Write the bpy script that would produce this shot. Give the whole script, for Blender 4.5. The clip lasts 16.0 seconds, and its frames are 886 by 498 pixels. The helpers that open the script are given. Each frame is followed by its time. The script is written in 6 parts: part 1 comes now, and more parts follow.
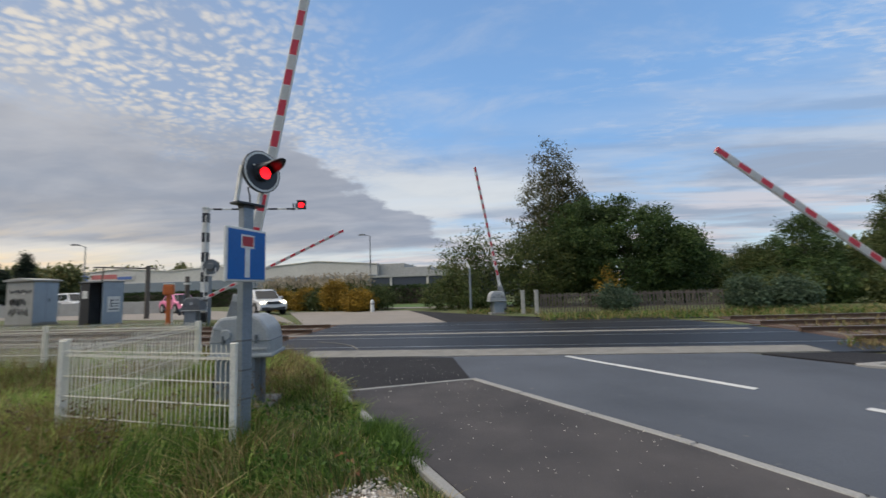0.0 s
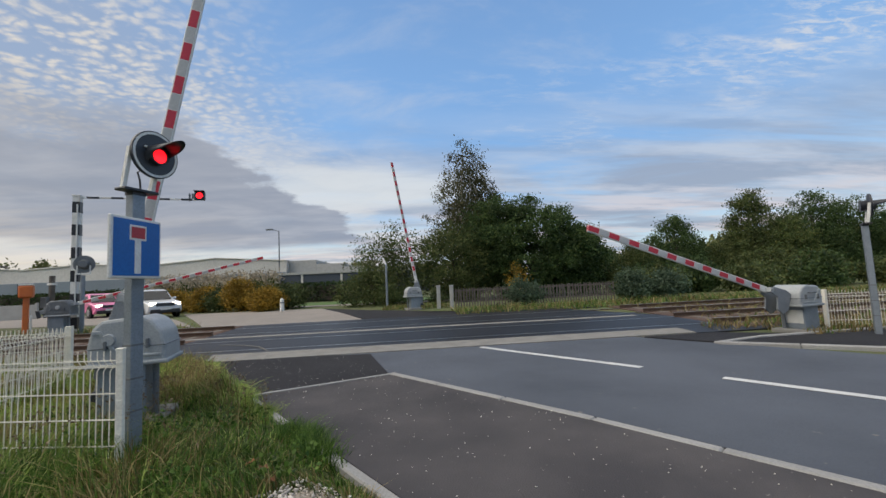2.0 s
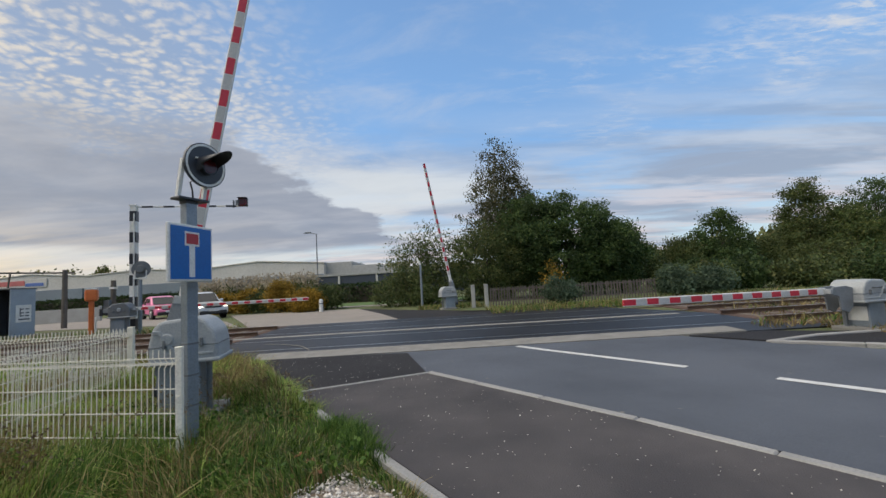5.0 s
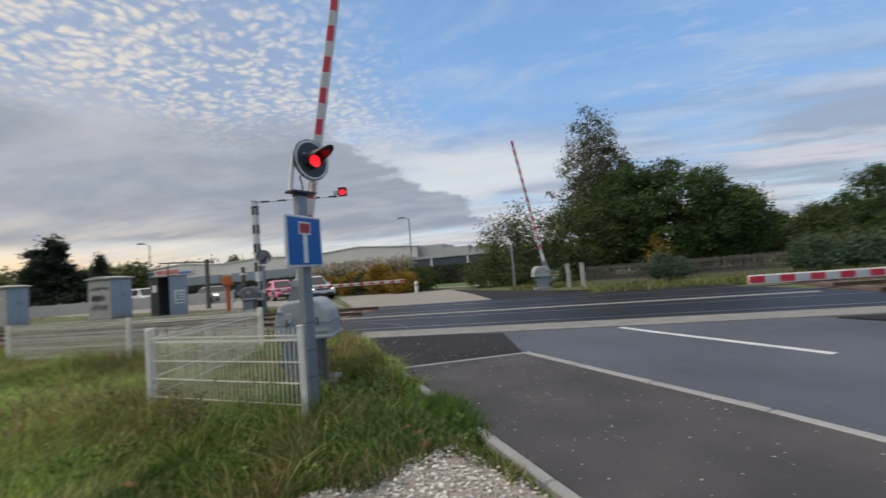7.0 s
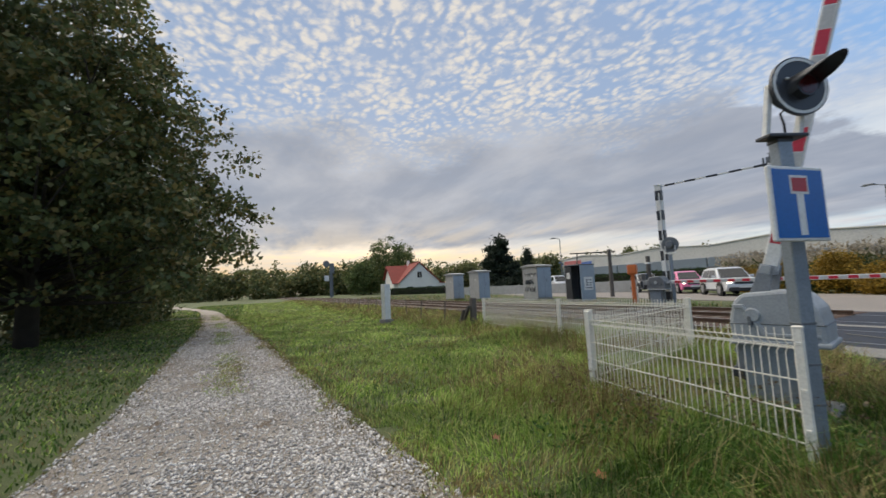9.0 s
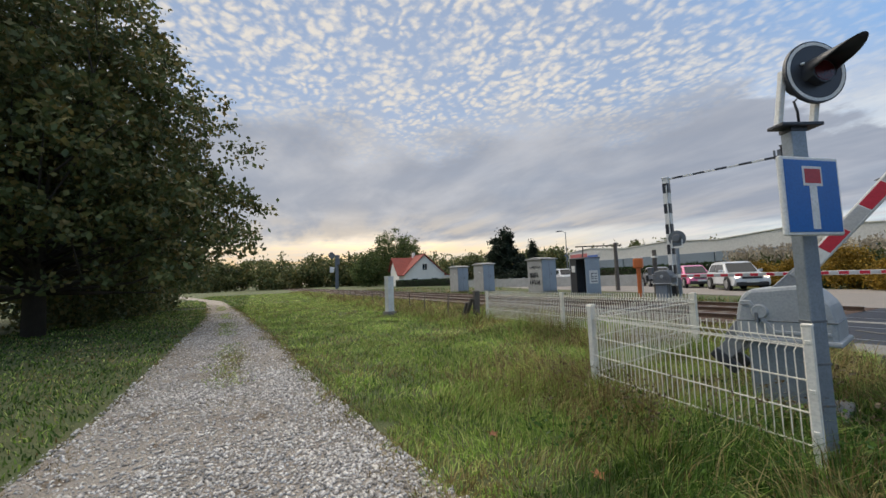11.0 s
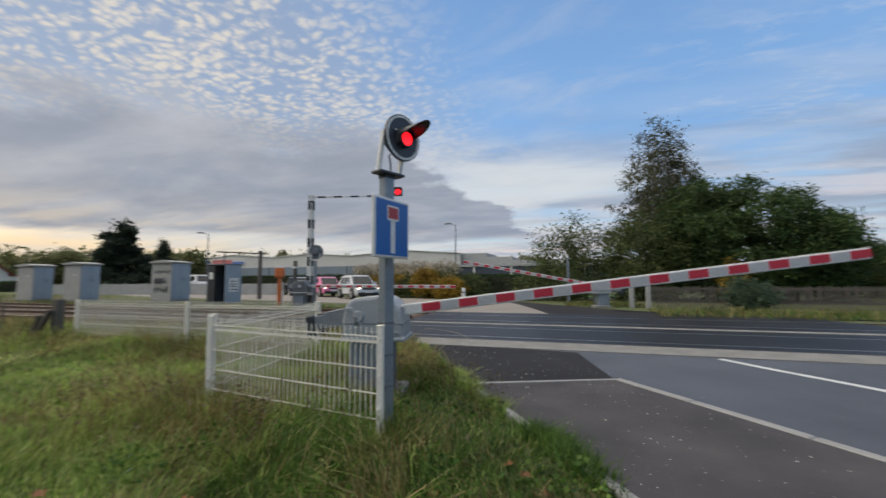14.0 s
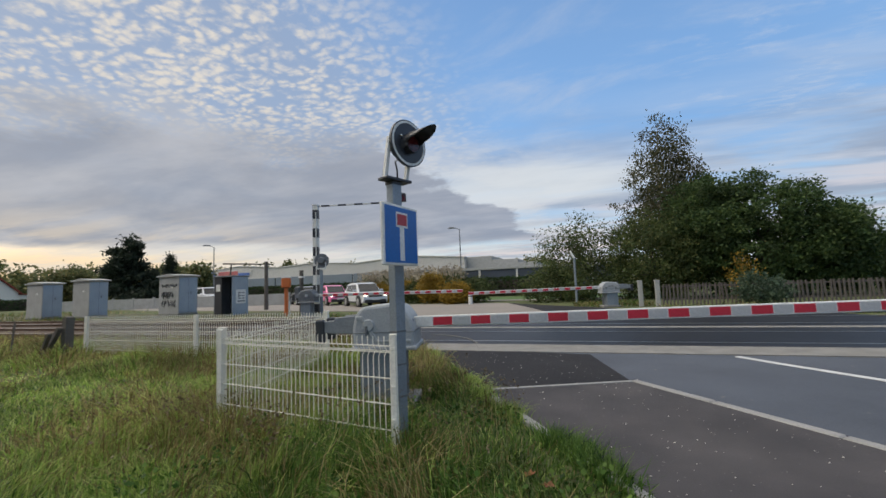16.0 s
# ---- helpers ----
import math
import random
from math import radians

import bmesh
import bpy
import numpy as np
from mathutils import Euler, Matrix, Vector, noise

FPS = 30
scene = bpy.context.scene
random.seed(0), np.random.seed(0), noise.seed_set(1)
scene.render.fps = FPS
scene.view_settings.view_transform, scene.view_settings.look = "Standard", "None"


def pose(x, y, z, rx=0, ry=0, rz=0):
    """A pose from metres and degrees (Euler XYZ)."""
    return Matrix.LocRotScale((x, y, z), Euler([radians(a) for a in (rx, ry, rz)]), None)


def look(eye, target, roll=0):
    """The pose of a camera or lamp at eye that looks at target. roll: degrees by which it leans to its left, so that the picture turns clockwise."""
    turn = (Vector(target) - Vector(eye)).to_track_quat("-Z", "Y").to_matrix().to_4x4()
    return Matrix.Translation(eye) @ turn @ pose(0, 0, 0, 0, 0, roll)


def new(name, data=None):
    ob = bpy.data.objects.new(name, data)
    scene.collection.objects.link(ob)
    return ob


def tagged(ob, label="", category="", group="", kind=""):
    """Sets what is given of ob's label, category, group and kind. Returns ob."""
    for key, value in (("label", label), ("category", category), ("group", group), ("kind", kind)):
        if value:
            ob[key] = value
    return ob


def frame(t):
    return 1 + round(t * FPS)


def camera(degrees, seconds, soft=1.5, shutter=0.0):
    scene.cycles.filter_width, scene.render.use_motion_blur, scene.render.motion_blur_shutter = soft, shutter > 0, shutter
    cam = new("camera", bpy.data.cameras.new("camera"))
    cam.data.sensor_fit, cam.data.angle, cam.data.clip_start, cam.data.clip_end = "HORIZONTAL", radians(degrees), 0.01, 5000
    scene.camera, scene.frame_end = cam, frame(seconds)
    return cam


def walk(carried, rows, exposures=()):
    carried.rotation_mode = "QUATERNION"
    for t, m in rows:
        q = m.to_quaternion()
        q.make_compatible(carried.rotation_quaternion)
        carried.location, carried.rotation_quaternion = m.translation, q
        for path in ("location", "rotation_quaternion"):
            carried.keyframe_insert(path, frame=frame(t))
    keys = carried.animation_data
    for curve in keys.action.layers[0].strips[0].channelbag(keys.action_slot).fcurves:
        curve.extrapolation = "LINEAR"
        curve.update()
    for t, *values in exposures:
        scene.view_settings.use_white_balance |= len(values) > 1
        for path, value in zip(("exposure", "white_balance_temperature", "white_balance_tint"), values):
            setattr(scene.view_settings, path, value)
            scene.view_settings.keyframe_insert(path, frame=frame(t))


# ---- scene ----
cam = camera(94.9, 16.0, 1.5, 0.4)
PATH = [
    (0, (0.751, 0.347, 1.333), (0.504, 2.322, 1.53), -1.8),
    (0.5, (0.685, 0.348, 1.314), (0.691, 2.34, 1.485), -2.0),
    (1, (0.697, 0.334, 1.309), (0.851, 2.322, 1.464), -2.2),
    (1.5, (0.705, 0.341, 1.308), (0.893, 2.326, 1.463), -2.4),
    (2, (0.701, 0.338, 1.308), (0.866, 2.324, 1.472), -2.7),
    (2.5, (0.696, 0.333, 1.309), (0.82, 2.322, 1.476), -3.0),
    (3, (0.687, 0.324, 1.309), (0.784, 2.314, 1.48), -3.1),
    (3.5, (0.677, 0.315, 1.31), (0.759, 2.306, 1.485), -3.1),
    (6, (0.678, 0.3, 1.305), (0.588, 2.292, 1.459), -3.9),
    (6.5, (0.671, 0.309, 1.31), (0.493, 2.297, 1.446), -4.2),
    (7, (0.632, 0.32, 1.309), (0.193, 2.268, 1.417), -4.7),
    (7.5, (0.516, 0.321, 1.31), (-0.414, 2.088, 1.424), -5.1),
    (8, (0.291, 0.399, 1.306), (-1.156, 1.771, 1.461), -4.8),
    (8.5, (0.064, 0.489, 1.29), (-1.647, 1.508, 1.469), -3.3),
    (9, (-0.164, 0.585, 1.264), (-1.959, 1.447, 1.452), -2.6),
    (9.2, (-0.202, 0.613, 1.258), (-2.018, 1.432, 1.433), -2.1),
    (11.5, (-0.224, 0.683, 1.271), (-2.026, 1.542, 1.403), -2.1),
    (12, (-0.237, 0.684, 1.268), (-1.995, 1.63, 1.402), -1.7),
    (12.5, (-0.235, 0.701, 1.264), (-1.918, 1.772, 1.404), -1.3),
    (13, (-0.205, 0.705, 1.274), (-1.665, 2.063, 1.422), -0.7),
    (13.5, (-0.139, 0.718, 1.277), (-1.205, 2.403, 1.431), -0.3),
    (14, (-0.063, 0.783, 1.266), (-0.69, 2.676, 1.423), -0.3),
    (14.5, (-0.071, 0.843, 1.281), (-0.458, 2.8, 1.43), -1.1),
    (15, (-0.102, 0.831, 1.277), (-0.634, 2.753, 1.432), -2.7),
    (15.5, (-0.125, 0.825, 1.283), (-0.833, 2.688, 1.448), -2.9),
    (16, (-0.129, 0.82, 1.282), (-0.775, 2.705, 1.461), -2.2),
]
walk(cam, [(t, look(eye, target, roll)) for t, eye, target, roll in PATH], [(0, -0.02), (8, 0.0), (9, 0.07), (12.5, 0.05), (13.4, -0.12), (14.4, -0.02), (16, -0.02)])


# ---- world and light ----
def wire(tree, a, b):
    tree.links.new(a, b)


def sky_world():
    world = bpy.data.worlds.new("evening_sky")
    scene.world = world
    world.use_nodes = True
    nt = world.node_tree
    nt.nodes.clear()

    node = nt.nodes.new

    def op(kind, a, b=None, c=None):
        n = node("ShaderNodeMath")
        n.operation = kind
        for i, v in enumerate((a, b, c)):
            if v is None:
                continue
            if isinstance(v, (int, float)):
                n.inputs[i].default_value = v
            else:
                wire(nt, v, n.inputs[i])
        return n.outputs[0]

    def step(v, lo, hi):
        n = node("ShaderNodeMapRange")
        n.interpolation_type = "SMOOTHSTEP"
        wire(nt, v, n.inputs[0])
        n.inputs[1].default_value, n.inputs[2].default_value = lo, hi
        return n.outputs[0]

    def mix(f, a, b):
        n = node("ShaderNodeMix")
        n.data_type = "RGBA"
        if isinstance(f, (int, float)):
            n.inputs[0].default_value = f
        else:
            wire(nt, f, n.inputs[0])
        for i, v in ((6, a), (7, b)):
            if isinstance(v, tuple):
                n.inputs[i].default_value = (*v, 1)
            else:
                wire(nt, v, n.inputs[i])
        return n.outputs[2]

    def grain(vec, scale, detail, rough=0.5, dist=0.0, stretch=(1, 1, 1), turn=0.0):
        m = node("ShaderNodeMapping")
        m.inputs["Scale"].default_value = stretch
        m.inputs["Rotation"].default_value = (0, 0, radians(turn))
        wire(nt, vec, m.inputs[0])
        n = node("ShaderNodeTexNoise")
        wire(nt, m.outputs[0], n.inputs["Vector"])
        n.inputs["Scale"].default_value, n.inputs["Detail"].default_value = scale, detail
        n.inputs["Roughness"].default_value, n.inputs["Distortion"].default_value = rough, dist
        return n.outputs["Fac"]

    sky = node("ShaderNodeTexSky")
    sky.sky_type, sky.sun_disc = "NISHITA", False
    sky.sun_elevation, sky.sun_rotation = radians(SUN_UP), radians(SUN_AZ)
    sky.air_density, sky.dust_density, sky.ozone_density = 1.0, 0.6, 2.0
    geo = node("ShaderNodeTexCoord")
    sep = node("ShaderNodeSeparateXYZ")
    wire(nt, geo.outputs["Generated"], sep.inputs[0])
    x, y, z = sep.outputs
    up = op("MAXIMUM", z, 0.0)
    low = op("ADD", up, 0.1)
    px, py = op("DIVIDE", x, low), op("DIVIDE", y, low)
    comb = node("ShaderNodeCombineXYZ")
    wire(nt, px, comb.inputs[0])
    wire(nt, py, comb.inputs[1])
    p = comb.outputs[0]
    far = op("SQRT", op("ADD", op("MULTIPLY", px, px), op("MULTIPLY", py, py)))

    # how much of the sunset side a direction holds
    west = step(op("SUBTRACT", op("MULTIPLY", x, -0.9), op("MULTIPLY", y, 0.25)), -0.2, 0.9)
    glow_side = step(op("SUBTRACT", op("MULTIPLY", x, -0.9), op("MULTIPLY", y, 0.25)), -0.35, 0.55)
    clear = mix(step(z, 0.0, 0.34), (0.47, 0.58, 0.71), (0.200, 0.390, 0.72))
    clear = mix(step(z, 0.30, 0.75), clear, (0.16, 0.30, 0.58))
    tinted = node("ShaderNodeVectorMath")
    tinted.operation = "SCALE"
    wire(nt, sky.outputs[0], tinted.inputs[0])
    tinted.inputs["Scale"].default_value = 0.08
    add = node("ShaderNodeVectorMath")
    add.operation = "ADD"
    wire(nt, clear, add.inputs[0])
    wire(nt, tinted.outputs[0], add.inputs[1])
    base = mix(op("MULTIPLY", west, step(z, 0.19, 0.03)), add.outputs[0], (0.96, 0.66, 0.32))

    # thin streaks, the mackerel field and the grey bank
    wisp = op("MULTIPLY", step(grain(p, 1.3, 9, 0.62, 0.5, (0.75, 1.7, 1), 24), 0.50, 0.76), 0.42)
    out = mix(wisp, base, (0.66, 0.70, 0.78))
    veil = op("MULTIPLY", step(grain(p, 0.75, 7, 0.6, 0.5, (0.45, 1.5, 1), 14), 0.36, 0.56), op("MULTIPLY", step(far, 1.6, 3.0), op("SUBTRACT", 1.0, op("MULTIPLY", west, 0.9))))
    out = mix(op("MULTIPLY", veil, 0.84), out, mix(step(grain(p, 1.3, 5, 0.6, 0.3, (0.5, 1.6, 1), 14), 0.4, 0.62), (0.36, 0.42, 0.54), mix(step(z, 0.24, 0.08), (0.60, 0.66, 0.76), (0.80, 0.69, 0.69))))
    wing = op("MULTIPLY", step(px, 0.0, 1.0), step(far, 3.0, 1.6))
    high_wisp = op("MULTIPLY", step(grain(p, 5.0, 8, 0.66, 0.3, (0.7, 1.7, 1), -28), 0.47, 0.70), op("MULTIPLY", wing, step(grain(p, 1.1, 3, 0.5, 0.2, (0.6, 1.5, 1), -28), 0.44, 0.60)))
    out = mix(op("MULTIPLY", high_wisp, 0.7), out, (0.78, 0.79, 0.82))
    bent = node("ShaderNodeVectorMath")
    bent.operation = "ADD"
    wire(nt, p, bent.inputs[0])
    sway = node("ShaderNodeTexNoise")
    wire(nt, p, sway.inputs["Vector"])
    sway.inputs["Scale"].default_value, sway.inputs["Detail"].default_value = 9.0, 3.0
    small = node("ShaderNodeVectorMath")
    small.operation = "SCALE"
    small.inputs["Scale"].default_value = 0.11
    wire(nt, sway.outputs["Color"], small.inputs[0])
    wire(nt, small.outputs[0], bent.inputs[1])
    rows = node("ShaderNodeMapping")
    rows.inputs["Scale"].default_value = (0.95, 1.25, 1)
    rows.inputs["Rotation"].default_value = (0, 0, radians(28))
    wire(nt, bent.outputs[0], rows.inputs[0])
    vor = node("ShaderNodeTexVoronoi")
    vor.feature = "SMOOTH_F1"
    vor.inputs["Scale"].default_value, vor.inputs["Smoothness"].default_value = 23.0, 0.5
    wire(nt, rows.outputs[0], vor.inputs["Vector"])
    puff = op("SUBTRACT", vor.outputs["Distance"], op("MULTIPLY", op("SUBTRACT", grain(p, 44.0, 4, 0.6, 0.4), 0.5), 0.65))
    cells = step(op("SUBTRACT", puff, op("MULTIPLY", op("SUBTRACT", grain(p, 3.2, 3, 0.5), 0.5), 0.8)), 0.74, 0.08)
    field = op("MULTIPLY", step(px, -0.25, -1.0), step(op("ADD", far, op("MULTIPLY", grain(p, 1.2, 3), 1.6)), 4.0, 2.6))
    out = mix(op("MULTIPLY", field, 0.72), out, mix(glow_side, (0.36, 0.45, 0.61), (0.38, 0.44, 0.56)))
    out = mix(op("MULTIPLY", op("MULTIPLY", cells, op("MULTIPLY", field, 0.88)), step(grain(p, 1.9, 4, 0.55, 0.2), 0.12, 0.5)), out, mix(glow_side, (0.63, 0.69, 0.78), (0.88, 0.81, 0.71)))
    # a rippled streak high on the clear side
    across = op("ABSOLUTE", op("ADD", op("MULTIPLY", op("SUBTRACT", px, 1.36), 0.95), op("MULTIPLY", op("SUBTRACT", py, 1.45), 0.30)))
    ripple = op("MULTIPLY", step(grain(p, 11.0, 7, 0.66, 0.4, (0.8, 2.2, 1), 18), 0.44, 0.66), step(grain(p, 2.0, 4, 0.55, 0.3), 0.36, 0.56))
    streak = op("MULTIPLY", op("MULTIPLY", ripple, step(across, 0.50, 0.05)), step(far, 2.7, 2.0))
    out = mix(op("MULTIPLY", streak, 0.72), out, (0.74, 0.77, 0.82))
    # pale cloud overhead, out of view, added to brighten and whiten the ground
    high = op("MULTIPLY", step(z, 0.60, 0.80), step(grain(p, 3.0, 5, 0.6), 0.2, 0.5))
    out = mix(op("MULTIPLY", high, 0.95), out, (0.98, 0.93, 0.86))
    ragged = op("ADD", op("ADD", px, op("MULTIPLY", py, -0.22)), op("MULTIPLY", op("SUBTRACT", grain(p, 0.9, 8, 0.6), 0.5), 1.6))
    near_edge = step(op("ADD", far, op("MULTIPLY", op("SUBTRACT", grain(p, 1.1, 6, 0.6), 0.5), 2.0)), 1.7, 2.5)
    far_edge = step(op("ADD", far, op("MULTIPLY", op("SUBTRACT", grain(p, 0.7, 5, 0.6, 0, (0.4, 1, 1)), 0.5), 2.2)), 5.3, 4.6)
    lining = op("MULTIPLY", op("MULTIPLY", step(ragged, -0.15, -1.2), near_edge), step(grain(p, 1.5, 6, 0.6, 0.4), 0.36, 0.6))
    out = mix(op("MULTIPLY", lining, 0.5), out, (0.80, 0.79, 0.78))
    bank = op("MULTIPLY", op("MULTIPLY", step(ragged, -1.40, -1.52), near_edge), far_edge)
    gx, gy = op("MULTIPLY", op("ADD", px, 0.45), 0.85), op("MULTIPLY", op("SUBTRACT", op("SUBTRACT", py, 3.05), op("MULTIPLY", px, 0.1)), 1.5)
    gap = step(op("ADD", op("ADD", op("MULTIPLY", gx, gx), op("MULTIPLY", gy, gy)), op("MULTIPLY", op("SUBTRACT", grain(p, 1.6, 6, 0.6, 0.3, (0.6, 1.5, 1), 10), 0.5), 1.6)), 1.1, 0.1)
    out = mix(op("MULTIPLY", gap, 0.75), out, (0.78, 0.83, 0.87))
    tone = mix(step(grain(p, 1.3, 6, 0.55, 0.3, (0.7, 1.3, 1), 20), 0.36, 0.74), mix(glow_side, (0.29, 0.34, 0.45), (0.34, 0.37, 0.44)), mix(glow_side, (0.46, 0.50, 0.59), (0.53, 0.54, 0.58)))
    tone = mix(op("MULTIPLY", op("MULTIPLY", west, 0.6), op("MULTIPLY", step(far, 3.0, 5.0), step(grain(p, 1.6, 6, 0.6, 0.3, (0.5, 1.5, 1), 70), 0.40, 0.62))), tone, (0.86, 0.72, 0.54))
    out = mix(op("MULTIPLY", bank, 0.92), out, tone)
    bg = node("ShaderNodeBackground")
    bg.inputs["Strength"].default_value = SKY
    wire(nt, out, bg.inputs[0])
    end = node("ShaderNodeOutputWorld")
    wire(nt, bg.outputs[0], end.inputs[0])


SKY, SUN, SUN_UP, SUN_AZ = 0.92, 2.95, 7.0, 285.0
sky_world()
sun = new("sun", bpy.data.lights.new("sun", "SUN"))
sun.data.energy, sun.data.angle, sun.data.color = SUN, radians(70), (1.0, 0.90, 0.76)
sun.matrix_world = look((-30, -10, 34), (0, 0, 0))


# ---- materials ----
def material(name, colour, second=None, rough=0.7, metal=0.0, scale=6.0, fine=60.0, bump=0.1, depth=0.01, amount=0.6, island=0.0, objects=0.0, glow=0.0, glow_colour=None, spots=None, clear=0.0, shine=0.5):
    m = bpy.data.materials.new(name)
    m.use_nodes = True
    nt = m.node_tree
    b = nt.nodes["Principled BSDF"]
    b.inputs["Roughness"].default_value, b.inputs["Metallic"].default_value = rough, metal
    b.inputs["Specular IOR Level"].default_value = shine
    if clear:
        b.inputs["Coat Weight"].default_value, b.inputs["Coat Roughness"].default_value = clear, 0.08
    second = second or tuple(c * 0.72 for c in colour)
    co = nt.nodes.new("ShaderNodeTexCoord")
    big, small = nt.nodes.new("ShaderNodeTexNoise"), nt.nodes.new("ShaderNodeTexNoise")
    for n, s, d in ((big, scale, 4), (small, fine, 3)):
        n.inputs["Scale"].default_value, n.inputs["Detail"].default_value = s, d
        wire(nt, co.outputs["Object"], n.inputs["Vector"])
    ramp = nt.nodes.new("ShaderNodeMapRange")
    ramp.inputs[1].default_value, ramp.inputs[2].default_value = 0.35, 0.68
    wire(nt, big.outputs["Fac"], ramp.inputs[0])

    def blend(f, a, bb, fac=None, mode="MIX"):
        n = nt.nodes.new("ShaderNodeMix")
        n.data_type, n.blend_type = "RGBA", mode
        if fac is not None:
            k = nt.nodes.new("ShaderNodeMath")
            k.operation = "MULTIPLY"
            k.inputs[1].default_value = fac
            wire(nt, f, k.inputs[0])
            f = k.outputs[0]
        wire(nt, f, n.inputs[0])
        for i, v in ((6, a), (7, bb)):
            if isinstance(v, tuple):
                n.inputs[i].default_value = (*v, 1)
            else:
                wire(nt, v, n.inputs[i])
        return n.outputs[2]

    col = blend(ramp.outputs[0], colour, second, amount)
    fr = nt.nodes.new("ShaderNodeMapRange")
    fr.inputs[1].default_value, fr.inputs[2].default_value = 0.4, 0.7
    wire(nt, small.outputs["Fac"], fr.inputs[0])
    col = blend(fr.outputs[0], col, tuple(c * 0.6 for c in second), 0.35)
    if spots:
        v = nt.nodes.new("ShaderNodeTexNoise")
        v.inputs["Scale"].default_value, v.inputs["Detail"].default_value = spots[1], 2
        wire(nt, co.outputs["Object"], v.inputs["Vector"])
        r = nt.nodes.new("ShaderNodeMapRange")
        r.inputs[1].default_value, r.inputs[2].default_value = spots[2], spots[2] + 0.06
        wire(nt, v.outputs["Fac"], r.inputs[0])
        col = blend(r.outputs[0], col, spots[0], 0.9)
    if island or objects:
        g = nt.nodes.new("ShaderNodeNewGeometry") if island else nt.nodes.new("ShaderNodeObjectInfo")
        h = nt.nodes.new("ShaderNodeHueSaturation")
        r = nt.nodes.new("ShaderNodeMapRange")
        r.inputs[3].default_value, r.inputs[4].default_value = 1 - (island or objects), 1 + (island or objects)
        wire(nt, g.outputs["Random Per Island" if island else "Random"], r.inputs[0])
        wire(nt, r.outputs[0], h.inputs["Value"])
        wire(nt, col, h.inputs["Color"])
        col = h.outputs[0]
    wire(nt, col, b.inputs["Base Color"])
    if bump:
        bp = nt.nodes.new("ShaderNodeBump")
        bp.inputs["Strength"].default_value, bp.inputs["Distance"].default_value = bump, depth
        wire(nt, small.outputs["Fac"], bp.inputs["Height"])
        wire(nt, bp.outputs[0], b.inputs["Normal"])
    if glow:
        b.inputs["Emission Color"].default_value = (*(glow_colour or colour), 1)
        b.inputs["Emission Strength"].default_value = glow
    return m


def leaf_material(name, a, b2, c, rough=0.6, thin=0.3):
    """Leaves that differ one from another, and let some light through."""
    m = bpy.data.materials.new(name)
    m.use_nodes = True
    nt = m.node_tree
    b = nt.nodes["Principled BSDF"]
    g, r = nt.nodes.new("ShaderNodeNewGeometry"), nt.nodes.new("ShaderNodeValToRGB")
    r.color_ramp.elements[0].color, r.color_ramp.elements[1].color = (*a, 1), (*c, 1)
    e = r.color_ramp.elements.new(0.55)
    e.color = (*b2, 1)
    wire(nt, g.outputs["Random Per Island"], r.inputs[0])
    co, n = nt.nodes.new("ShaderNodeTexCoord"), nt.nodes.new("ShaderNodeTexNoise")
    n.inputs["Scale"].default_value = 0.9
    wire(nt, co.outputs["Object"], n.inputs["Vector"])
    h, k = nt.nodes.new("ShaderNodeHueSaturation"), nt.nodes.new("ShaderNodeMapRange")
    k.inputs[1].default_value, k.inputs[2].default_value, k.inputs[3].default_value, k.inputs[4].default_value = 0.3, 0.7, 0.6, 1.4
    wire(nt, n.outputs["Fac"], k.inputs[0])
    wire(nt, k.outputs[0], h.inputs["Value"])
    wire(nt, r.outputs[0], h.inputs["Color"])
    wire(nt, h.outputs[0], b.inputs["Base Color"])
    b.inputs["Roughness"].default_value = rough
    b.inputs["Specular IOR Level"].default_value = 0.22
    t, mx = nt.nodes.new("ShaderNodeBsdfTranslucent"), nt.nodes.new("ShaderNodeMixShader")
    wire(nt, h.outputs[0], t.inputs[0])
    mx.inputs[0].default_value = thin
    wire(nt, b.outputs[0], mx.inputs[1])
    wire(nt, t.outputs[0], mx.inputs[2])
    wire(nt, mx.outputs[0], nt.nodes["Material Output"].inputs[0])
    return m


ROAD = material("old_blue_grey_asphalt", (0.104, 0.117, 0.144), (0.070, 0.080, 0.100), 0.85, shine=0.25, amount=0.9, scale=0.6, fine=110, bump=0.6, depth=0.006, spots=((0.2, 0.19, 0.17), 9.0, 0.72))
WALKWAY = material("brown_grey_footway_asphalt", (0.058, 0.056, 0.061), (0.094, 0.088, 0.091), 0.9, shine=0.2, amount=1.0, scale=1.3, fine=85, bump=0.9, depth=0.008, spots=((0.2, 0.19, 0.18), 34.0, 0.71))
TARMAC = material("fresh_dark_asphalt", (0.021, 0.021, 0.024), (0.034, 0.033, 0.036), 0.85, shine=0.2, scale=0.9, fine=170, bump=0.35, depth=0.006, spots=((0.22, 0.21, 0.2), 30.0, 0.74))
CROSSING = material("crossing_panel_asphalt", (0.012, 0.012, 0.014), (0.026, 0.026, 0.029), 0.48, shine=0.28, scale=1.1, fine=120, bump=0.2, depth=0.005)
PALE = material("pale_dusty_paving", (0.26, 0.235, 0.21), (0.2, 0.18, 0.165), 0.9, scale=0.6, fine=90, bump=0.3)
STRIP = material("gritty_concrete_strip", (0.24, 0.235, 0.22), (0.15, 0.145, 0.135), 0.9, scale=3, fine=80, bump=0.5)
KERB = material("weathered_concrete_kerb", (0.32, 0.32, 0.315), (0.21, 0.21, 0.20), 0.85, scale=2, fine=60, bump=0.3, objects=0.08)
